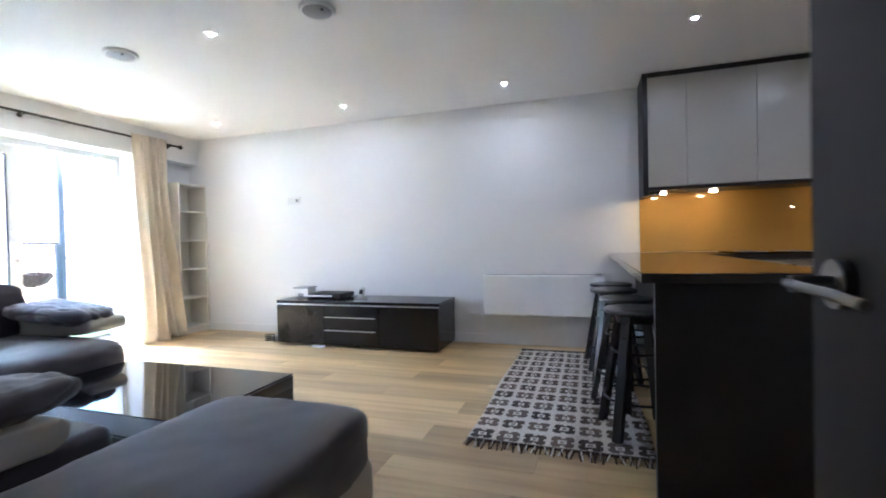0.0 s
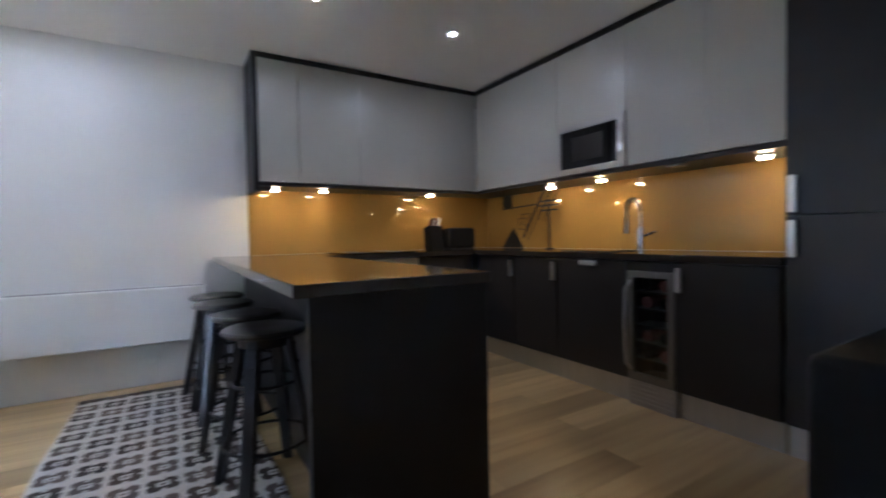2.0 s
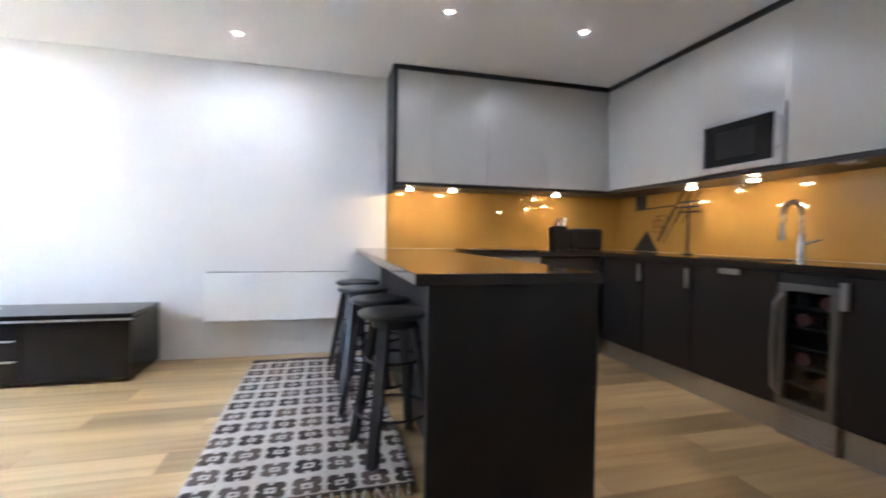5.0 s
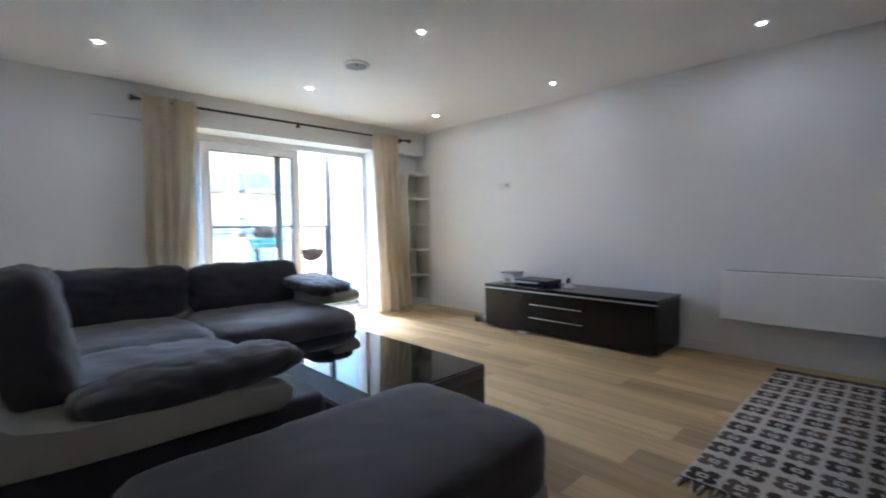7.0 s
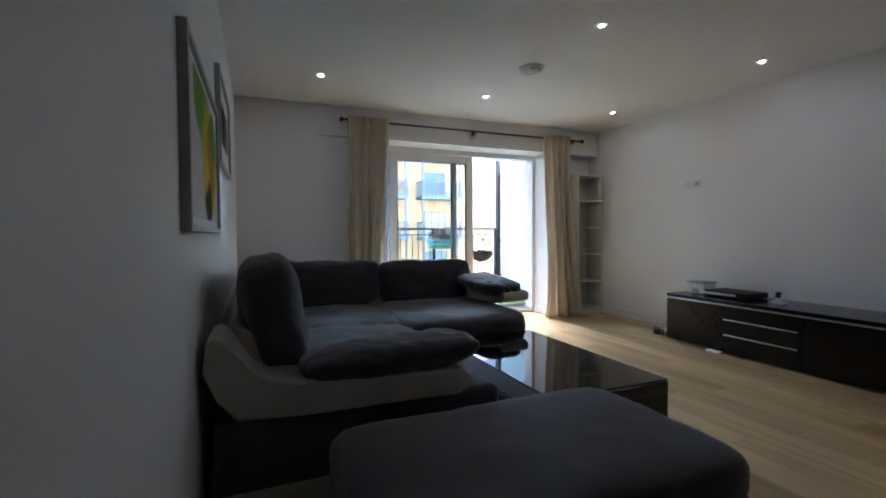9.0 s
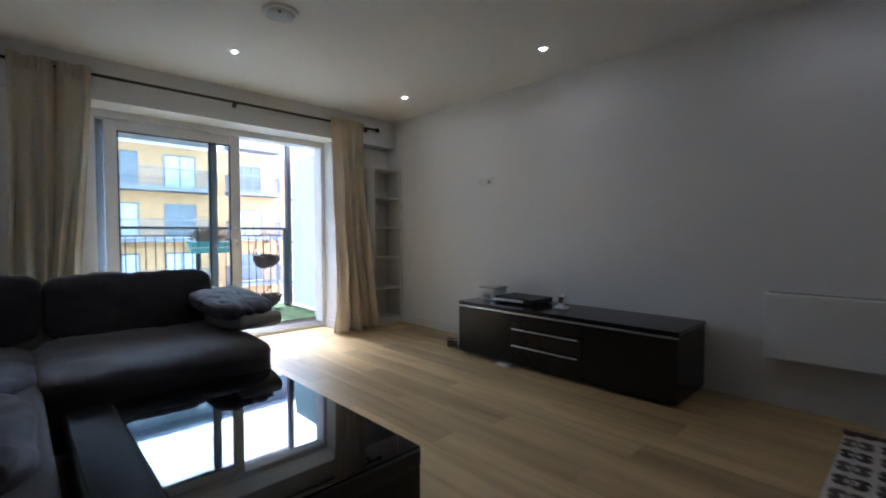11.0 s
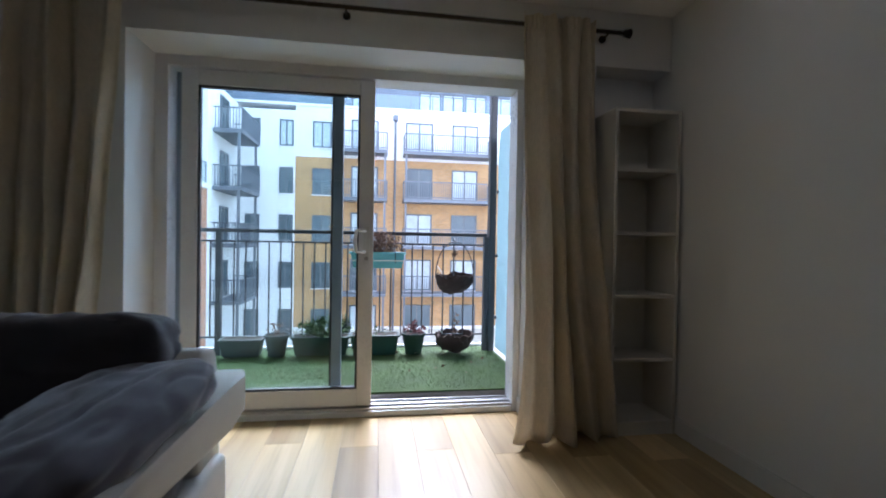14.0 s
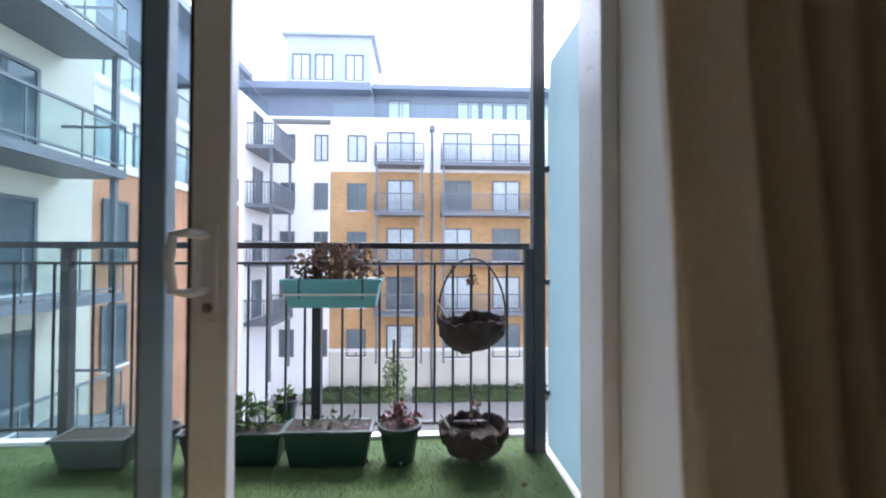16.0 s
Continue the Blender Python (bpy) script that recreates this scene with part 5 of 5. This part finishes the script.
def trough(x0, x1, y0, y1, z0, z1, mat, label, leaf, seed, count=160, size=0.035, height=0.13):
    t = thing("plant_trough", ((x0 + x1) / 2, (y0 + y1) / 2, z0), label, "planter", "balcony planters")
    k = 0.025
    b = bmesh.new()
    lo = [b.verts.new(v) for v in ((x0 + k, y0 + k, z0), (x1 - k, y0 + k, z0), (x1 - k, y1 - k, z0), (x0 + k, y1 - k, z0))]
    hi = [b.verts.new(v) for v in ((x0, y0, z1), (x1, y0, z1), (x1, y1, z1), (x0, y1, z1))]
    b.faces.new(lo)
    for i in range(4):
        b.faces.new((lo[i], lo[(i + 1) % 4], hi[(i + 1) % 4], hi[i]))
    b.faces.new(hi)
    bmesh.ops.bevel(b, geom=b.edges[:], offset=0.008, segments=2, profile=0.5, affect="EDGES")
    part("tub", b, mat, t)
    r = box(x0 - 0.008, x1 + 0.008, y0 - 0.008, y0 + 0.008, z1 - 0.012, z1 + 0.006, 0.003)
    box(x0 - 0.008, x1 + 0.008, y1 - 0.008, y1 + 0.008, z1 - 0.012, z1 + 0.006, 0.003, bm=r)
    box(x0 - 0.008, x0 + 0.008, y0 + 0.008, y1 - 0.008, z1 - 0.012, z1 + 0.006, 0.003, bm=r)
    box(x1 - 0.008, x1 + 0.008, y0 + 0.008, y1 - 0.008, z1 - 0.012, z1 + 0.006, 0.003, bm=r)
    part("rim", r, mat, t)
    part("soil", sheet(lambda u, v: Vector((x0 + 0.01 + (x1 - x0 - 0.02) * u, y0 + 0.01 + (y1 - y0 - 0.02) * v, z1 + 0.002 + 0.006 * noise.noise(Vector((u * 9, v * 9, seed))))), 10, 20), SOIL, t)
    if count:
        c = ((x0 + x1) / 2, (y0 + y1) / 2, z1)
        part("stalk", stems(c, ((x1 - x0) * 0.45, (y1 - y0) * 0.45), height, count // 6, seed), leaf, t)
        part("foliage", leaves(c, ((x1 - x0) * 0.55, (y1 - y0) * 0.48), height, count, size, seed), leaf, t)
    return t


def round_pot(x, y, z, r, h, mat, label, leaf, seed, count, height=0.12, size=0.035):
    t = thing("plant_pot", (x, y, z), label, "plant pot", "balcony planters")
    part("pot", turned((x, y, z), [(r * 0.66, 0.0), (r * 0.90, h * 0.86), (r, h * 0.87), (r, h), (r * 0.9, h), (r * 0.87, h * 0.9)], 28), mat, t)
    part("soil", turned((x, y, z), [(r * 0.88, h * 0.89), (r * 0.86, h * 0.93), (r * 0.3, h * 0.96)], 20), SOIL, t)
    if count:
        part("foliage", leaves((x, y, z + h * 0.93), (r * 0.8, r * 0.8), height, count, size, seed), leaf, t)
    return t


GZ = BZ + 0.012
trough(-5.235, -5.085, 2.93, 3.385, GZ, GZ + 0.155, GREENPL, "dark green plastic trough with leafy green plants", LEAF, 11, 240, 0.04, 0.17)
trough(-5.235, -5.07, 3.40, 3.80, GZ, GZ + 0.165, GREENPL, "green plastic trough with bare soil and few leaves", LEAF, 12, 24, 0.03, 0.09)
round_pot(-5.15, 3.93, GZ, 0.105, 0.175, GREENPL, "round green pot with a reddish plant", REDLEAF, 13, 110, 0.12)
trough(-5.235, -5.085, 2.37, 2.695, GZ, GZ + 0.14, GREYPOT, "long low grey green trough", LEAF, 14, 0)
round_pot(-5.15, 2.805, GZ, 0.1, 0.175, GREYPOT, "round grey green plant pot", DRYLEAF, 15, 30)
round_pot(-5.36, 3.33, BZ + 0.02, 0.06, 0.22, GREENPL, "small dark plant pot behind the troughs", LEAF, 17, 40, 0.1)
# turquoise box hooked on the handrail
tb = trough(-5.24, -5.08, 3.39, 3.84, 0.835, 0.965, TEAL, "turquoise planter box of dried succulents hung on the railing", DRYLEAF, 21, 420, 0.032, 0.19)
for y in (3.47, 3.76):
    part("bracket", tube([(-5.075, y, 0.88), (-5.07, y, 0.97), (-5.16, y, 1.0), (-5.24, y, 1.06), (-5.27, y, 1.05)], 0.004, 6), RAILPAINT, tb)
part("band", box(-5.082, -5.068, 3.40, 3.83, 0.895, 0.905, 0.002), SHELFWHITE, tb, "pale raised band")


def basket(x, y, z_rim, r, depth, hoop, label, seed):
    t = thing("hanging_basket", (x, y, z_rim - depth), label, "hanging basket", "coir baskets")
    prof = [(r * math.sin(a), -depth * math.cos(a)) for a in (math.pi / 2 * k / 9 for k in range(10))]
    prof[0] = (0.01, -depth)
    prof += [(r * 1.01, 0.012), (r * 0.93, 0.016), (r * 0.88, -0.01), (r * 0.84, -0.06)]
    b = turned((x, y, z_rim), prof, 72)
    for v in b.verts:
        v.co += Vector((1, 1, 1.2)) * 0.016 * noise.noise(v.co * 24 + Vector((seed, 0, 0))) + Vector((0.3, 0.3, 1)) * 0.022 * noise.noise(v.co * 11) + Vector((0, 0, 0.022)) * max(0.0, 1 - 8 * abs(z_rim + 0.01 - v.co.z)) * noise.noise(v.co * 38)
    part("liner", b, COIR, t)
    part("soil", sheet(lambda u, v: Vector((x + r * 0.8 * v * math.cos(6.283 * u), y + r * 0.8 * v * math.sin(6.283 * u), z_rim - 0.062 + 0.03 * v * v + 0.02 * noise.noise(Vector((u * 6, v * 6, seed))))), 24, 6), SOIL, t)
    if hoop:
        part("hoop", tube([(x, y + r * math.cos(a), z_rim + hoop * math.sin(a)) for a in (math.pi * k / 20 for k in range(21))], 0.005, 6), RAILPAINT, t)
        part("chain", tube([(x, y, z_rim - 0.02), (x + 0.01, y, z_rim + hoop * 0.5), (x, y, z_rim + hoop)], 0.003, 5), RAILPAINT, t)
        part("dry_sprig", leaves((x, y, z_rim + 0.17), (0.02, 0.03), 0.05, 26, 0.03, seed), DRYLEAF, t)
        part("hook", tube([(x, y, z_rim + hoop), (x - 0.06, y, z_rim + hoop + 0.03), (-5.255, y, 1.055)], 0.004, 6), RAILPAINT, t)
    else:
        part("dry_sprig", leaves((x + 0.05, y, z_rim + 0.02), (0.02, 0.02), 0.26, 30, 0.028, seed), DRYLEAF, t)
    part("label_stick", prism([(y - r * 1.02, z_rim + 0.09), (y - r * 1.0, z_rim + 0.10), (y - r * 0.72, z_rim + 0.035), (y - r * 0.74, z_rim + 0.025)], "x", x + 0.09, x + 0.092), WHITEPL, t, "white plant label")


basket(-5.13, 4.275, 0.77, 0.165, 0.148, 0.30, "upper brown coir hanging basket on a wire hoop", 1)
basket(-5.14, 4.285, 0.262, 0.165, 0.15, 0.0, "brown coir basket standing on the grass", 2)
dbr = thing("dry_leaf", (-4.75, 4.1, BZ + 0.02), "few dry leaves lying on the grass", "leaf litter", kind="stuff")
part("leaf", leaves((-4.75, 4.05, BZ + 0.022), (0.35, 0.9), 0.006, 14, 0.03, 31), DRYLEAF, dbr)

# ---- the courtyard and the block across it ----
GROUND = -7.0
structure("ground", box(-700, 300, -500, 500, GROUND - 0.5, GROUND), PAVE, "pale paved courtyard ground", "ground")


class Side:
    """A facade: u runs along it, d out of it."""

    def __init__(self, axis, base):
        self.axis, self.base = axis, base

    def box(self, u0, u1, z0, z1, d0, d1, bevel=0.0, bm=None):
        if self.axis == "x":                            # faces +x, u is y
            return box(self.base + d0, self.base + d1, u0, u1, z0, z1, bevel, bm=bm)
        return box(u0, u1, self.base + d0, self.base + d1, z0, z1, bevel, bm=bm)


# curtain: the pane is pale, for nets and for painted sky reflection
def far_window(side, house, u0, u1, z0, z1, lights=2, curtain=False):
    w = part("window", side.box(u0, u1, z0, z0 + 0.09, 0.002, 0.07), FARFRAME, house, "dark grey framed window", smooth=False)
    b = side.box(u0, u0 + 0.09, z0 + 0.09, z1, 0.002, 0.06)
    side.box(u1 - 0.09, u1, z0 + 0.09, z1, 0.002, 0.06, bm=b)
    side.box(u0, u1, z1, z1 + 0.09, 0.002, 0.06, bm=b)
    for k in range(1, lights):
        c = u0 + (u1 - u0) * k / lights
        side.box(c - 0.04, c + 0.04, z0 + 0.09, z1, 0.002, 0.05, bm=b)
    part("frame", b, FARFRAME, w, smooth=False)
    part("pane", side.box(u0 + 0.09, u1 - 0.09, z0 + 0.09, z1, 0.003, 0.02), FARPALE if curtain else FARGLASS, w, smooth=False)
    part("sill", side.box(u0 - 0.04, u1 + 0.04, z0 - 0.06, z0, 0.002, 0.1), RENDER, w, smooth=False)


def far_balcony(side, house, u0, u1, z, depth, glassy=False):
    bal = part("balcony", side.box(u0, u1, z - 0.2, z, 0.002, depth), FARRAIL, house, "grey steel balcony", smooth=False)
    b = side.box(u0, u1, z + 1.02, z + 1.08, depth - 0.06, depth)
    for u in (u0, u1 - 0.05):
        side.box(u, u + 0.05, z + 1.02, z + 1.08, 0.002, depth - 0.06, bm=b)
    side.box(u0, u1, z + 0.08, z + 0.13, depth - 0.05, depth - 0.01, bm=b)
    step = 1.35 if glassy else 0.135
    k = u0
    while k < u1:
        side.box(k, k + 0.03, z + 0.0, z + 1.02, depth - 0.045, depth - 0.015, bm=b)
        k += step
    k = 0.1
    while k < depth - 0.1 and not glassy:
        for u in (u0 + 0.01, u1 - 0.04):
            side.box(u, u + 0.03, z, z + 1.02, k, k + 0.03, bm=b)
        k += 0.14
    part("railing", b, FARRAIL, bal, smooth=False)
    if glassy:
        g = part("pane", side.box(u0 + 0.05, u1 - 0.05, z + 0.12, z + 1.0, depth - 0.035, depth - 0.025), GLASS, bal, smooth=False)
        g.visible_shadow = False
    p = side.box(u0 + 0.08, u0 + 0.2, z - 2.9, z - 0.2, depth - 0.25, depth - 0.13)
    part("support", p, FARRAIL, bal, smooth=False)
    part("support", side.box(u1 - 0.2, u1 - 0.08, z - 2.9, z - 0.2, depth - 0.25, depth - 0.13), FARRAIL, bal, smooth=False)


def terrace_glass(side, house, u0, u1, z, d):
    b = side.box(u0, u1, z + 1.0, z + 1.05, d - 0.05, d)
    k = u0
    while k < u1:
        side.box(k, k + 0.05, z, z + 1.0, d - 0.05, d, bm=b)
        k += 1.4
    r = part("balustrade", b, FARRAIL, house, "glass balustrade along the terrace", smooth=False)
    g = part("pane", side.box(u0, u1, z + 0.05, z + 0.98, d - 0.035, d - 0.015), GLASS, r, smooth=False)
    g.visible_shadow = False


FLOORS = [6.64, 3.74, 0.84, -2.06, -4.96]
# main block facing the balcony
hb = thing("apartment_block", (-33, 3, GROUND), "five-storey block in yellow brick and white render with grey balconies", "apartment building")
fb = Side("x", -29.7)
part("wall", fb.box(-2.74, 24, GROUND, 6.25, -9, 0.0), BRICK, hb, "yellow orange brick wall", smooth=False)
part("wall", fb.box(-2.74, 24, 6.25, 9.35, -9, 0.0), RENDER, hb, "white rendered top storey", smooth=False)
part("wall", fb.box(-7.0, -2.74, GROUND, 9.05, -9, 0.001), RENDER, hb, "white rendered wall", smooth=False)
part("coping", fb.box(-7.0, 24, 9.35, 9.5, -9, 0.12), RENDER, hb, smooth=False)
part("band", fb.box(-2.74, 24, -4.5, -4.3, 0.0, 0.06), RENDER, hb, smooth=False)
part("base", fb.box(-2.70, 24, GROUND, -4.5, 0.0, 0.04), CREAM, hb, smooth=False)
part("penthouse", fb.box(-0.3, 24, 9.5, 11.65, -9, -2.0), CLAD, hb, "blue grey clad set-back storey", smooth=False)
part("penthouse", fb.box(-9, -0.3, 9.5, 11.3, -9, -1.2), CLAD, hb, "blue grey clad set-back storey", smooth=False)
part("roof", fb.box(-0.4, 24, 11.65, 11.95, -9, -0.9), CLAD, hb, "thin overhanging roof", smooth=False)
part("roof", fb.box(-9, -0.4, 11.3, 11.75, -9, -0.2), CLAD, hb, "thin overhanging roof", smooth=False)
part("plant_room", fb.box(-6.3, -0.7, 11.75, 15.9, -9, -3.0), PALECLAD, hb, "small rooftop storey", smooth=False)
roofside = Side("x", -32.7)
for u in (-5.9, -4.4, -2.4):
    far_window(roofside, hb, u, u + 1.2, 12.9, 14.6, 2, True)
part("roof", fb.box(-6.6, -0.4, 15.9, 16.15, -9, -2.7), PALECLAD, hb, "thin roof of the rooftop storey", smooth=False)
pent = Side("x", -31.7)
for u in (0.5, 5.0, 6.6, 8.2, 10, 12):
    far_window(pent, hb, u, u + 1.5, 9.6, 11.2, 2, True)
terrace_glass(fb, hb, -2.7, 14, 9.5, -0.25)
for i, z in enumerate(FLOORS):
    far_window(fb, hb, -1.72, -0.58, z + 0.18, z + 1.72, 2, i == 0)
    far_window(fb, hb, 0.62, 2.3, z + 0.05, z + 1.95, 2, i in (0, 1, 2, 4))
    far_window(fb, hb, 4.0, 5.75, z + 0.05, z + 1.95, 2, i in (0, 2, 3))
    far_window(fb, hb, 7.0, 8.7, z + 0.05, z + 1.95, 2, i in (0, 1, 3))
    far_window(fb, hb, 11.0, 12.7, z + 0.05, z + 1.75, 3, i in (0, 2))
    far_window(fb, hb, -5.65, -4.8, z + 0.2, z + 1.72, 2)
    far_window(fb, hb, -3.68, -2.85, z + 0.2, z + 1.72, 2, i == 0)
    if i < 4:
        far_balcony(fb, hb, 0.0, 2.85, z, 1.3)
        far_balcony(fb, hb, 3.85, 9.4, z, 1.3)
        far_balcony(fb, hb, 10.4, 13.6, z, 1.3)
part("downpipe", rod((-29.58, 3.35, GROUND), (-29.58, 3.35, 8.7), 0.07, seg=10), FARRAIL, hb)
part("hopper", box(-29.7, -29.4, 3.2, 3.5, 8.7, 9.05, 0.03), FARRAIL, hb)
# side wing on the near side of the courtyard
hw = thing("apartment_wing", (-20, -9, GROUND), "side wing in cream render and orange brick with balconies", "apartment building")
fw = Side("y", -5.9)
part("wall", fw.box(-15.6, -6.0, GROUND, 12.0, -8, 0.0), CREAM, hw, "cream rendered wall", smooth=False)
part("wall", fw.box(-25.0, -15.6, GROUND, 3.5, -8, -0.02), BRICKRED, hw, "orange brick wall", smooth=False)
part("wall", fw.box(-29.7, -25.0, GROUND, 9.05, -8, -0.01), RENDER, hw, "white rendered wall", smooth=False)
part("coping", fw.box(-25.0, -15.6, 3.5, 3.75, -8, 0.06), RENDER, hw, smooth=False)
part("wall", fw.box(-25.0, -15.6, 3.75, 6.5, -8, -1.6), RENDER, hw, "white set-back storey", smooth=False)
part("coping", fw.box(-25.0, -15.6, 6.5, 6.75, -8, -1.3), RENDER, hw, smooth=False)
part("wall", fw.box(-25.0, -15.6, 6.75, 9.3, -8, -3.4), RENDER, hw, "white set-back storey", smooth=False)
part("penthouse", fw.box(-29.7, -15.6, 9.3, 11.4, -8, -2.2), CLAD, hw, "blue grey clad top storey", smooth=False)
part("roof", fw.box(-29.7, -15.6, 11.4, 11.75, -8, -1.2), CLAD, hw, "overhanging roof", smooth=False)
terrace_glass(fw, hw, -25.0, -15.6, 3.75, -0.05)
terrace_glass(fw, hw, -25.0, -15.6, 6.75, -1.4)
terrace_glass(fw, hw, -29.7, -25.0, 9.05, -0.3)
setb = Side("y", -7.5)
for u in (-24.2, -21.6, -18.8):
    far_window(setb, hw, u, u + 1.9, 3.85, 5.75, 2, True)
for i, z in enumerate(FLOORS):
    if 1 < i:
        for u in (-23.9, -21.5, -19.2, -17.0):
            far_window(fw, hw, u, u + 1.05, z + 0.1, z + 1.75, 2)
    if i < 4:
        far_window(fw, hw, -27.9, -26.6, z + 0.05, z + 1.9, 2)
        far_balcony(fw, hw, -29.0, -25.6, z, 1.4)
for z in (8.95, 6.05, 3.15, 0.25, -2.65, -5.55):
    far_window(fw, hw, -13.9, -11.2, z + 0.05, z + 2.05, 3)
    far_window(fw, hw, -10.6, -7.2, z + 0.05, z + 2.05, 3)
    far_balcony(fw, hw, -14.6, -6.2, z, 1.5, True)
hb.location.y += 1.35
hw.location += Vector((0.6, 1.35, 0))
# outer faces of our own block, so that the balcony is enclosed
bm = box(-4.30, 4.1, -30, 0.35, GROUND, 12.5)
box(-4.30, 4.1, YT + 0.2, 30, GROUND, 12.5, bm=bm)
box(-4.30, 4.1, 0.35, YT + 0.2, H + 0.15, 12.5, bm=bm)
box(-4.30, 4.1, 0.35, YT + 0.2, GROUND, -0.14, bm=bm)
structure("own_block", bm, RENDER, "outer walls of the block that holds the flat", "building")
hedge = thing("hedge", (-27.5, 3, GROUND), "clipped low hedges in the courtyard beds", "hedge", kind="stuff")
for k, (x, y0, y1) in enumerate(((-28.4, -2.5, 2.4), (-28.4, 3.6, 12))):
    b = box(x - 0.5, x + 0.5, y0, y1, GROUND + 0.02, GROUND + 0.62)
    bmesh.ops.subdivide_edges(b, edges=b.edges[:], cuts=12, use_grid_fill=True)
    for v in b.verts:
        v.co += Vector((1, 1, 1)) * 0.16 * noise.noise(v.co * 2.3)
    part("clump", b, HEDGE, hedge)
    part("foliage", leaves((x, (y0 + y1) / 2, GROUND + 0.5), (0.6, (y1 - y0) / 2), 0.3, 900, 0.16, 60 + k), HEDGE, hedge)
tr = thing("young_tree", (-22.0, 2.9, GROUND), "slim young tree with pale green leaves", "tree")
part("trunk", tube([(-22, 2.9, GROUND), (-22.05, 2.95, GROUND + 1.5), (-21.95, 2.9, GROUND + 3.2), (-22, 2.9, GROUND + 4.6)], 0.06, 8), COIR, tr)
part("crown", leaves((-22, 2.9, GROUND + 2.0), (0.5, 0.5), 2.3, 800, 0.14, 77), surface("pale_tree_leaf", (0.12, 0.16, 0.06), 0.7, vary=0.4, large=5, fine=30), tr)

# ---- floor of oak planks ----
floor = structure("floor", box(-4.20, XK, YS - 0.15, YT, -0.10, -0.012), SCREED, "oak laminate plank floor with varied boards", "floor")
PW, PL = 0.193, 1.285
plank_meshes = {}
random.seed(12)


def plank(x0, x1, y0, y1):
    key = (round(x1 - x0, 3), round(y1 - y0, 3))
    if key not in plank_meshes:
        b = bmesh.new()
        hx, hy, e = key[0] / 2 - 0.0004, key[1] / 2 - 0.0003, 0.0009
        top = [b.verts.new((sx * (hx - e), sy * (hy - e), 0.0)) for sx, sy in ((-1, -1), (1, -1), (1, 1), (-1, 1))]
        mid = [b.verts.new((sx * hx, sy * hy, -0.0007)) for sx, sy in ((-1, -1), (1, -1), (1, 1), (-1, 1))]
        low = [b.verts.new((sx * hx, sy * hy, -0.0118)) for sx, sy in ((-1, -1), (1, -1), (1, 1), (-1, 1))]
        b.faces.new(top)
        for a, c in ((top, mid), (mid, low)):
            for i in range(4):
                b.faces.new((a[i], c[i], c[(i + 1) % 4], a[(i + 1) % 4]))
        bmesh.ops.recalc_face_normals(b, faces=b.faces)
        b.faces.ensure_lookup_table()
        me = bpy.data.meshes.new("plank")
        b.to_mesh(me)
        b.free()
        me.materials.append(OAK)
        plank_meshes[key] = me
    ob = new("plank", plank_meshes[key])
    ob.parent = floor
    ob.location = Vector(((x0 + x1) / 2, (y0 + y1) / 2, 0.0)) - ORIGIN["floor"]


row, y = 0, YS - 0.14
while y < YT - 0.01:
    y1 = min(y + PW, YT)
    x = -4.20 - (row * 0.47 % 1.0) * PL
    while x < XK:
        a, b2 = max(x, -4.20), min(x + PL, XK)
        if b2 - a > 0.02:
            plank(round(a, 3), round(b2, 3), y, y1)
        x += PL
    y, row = y1, row + 1
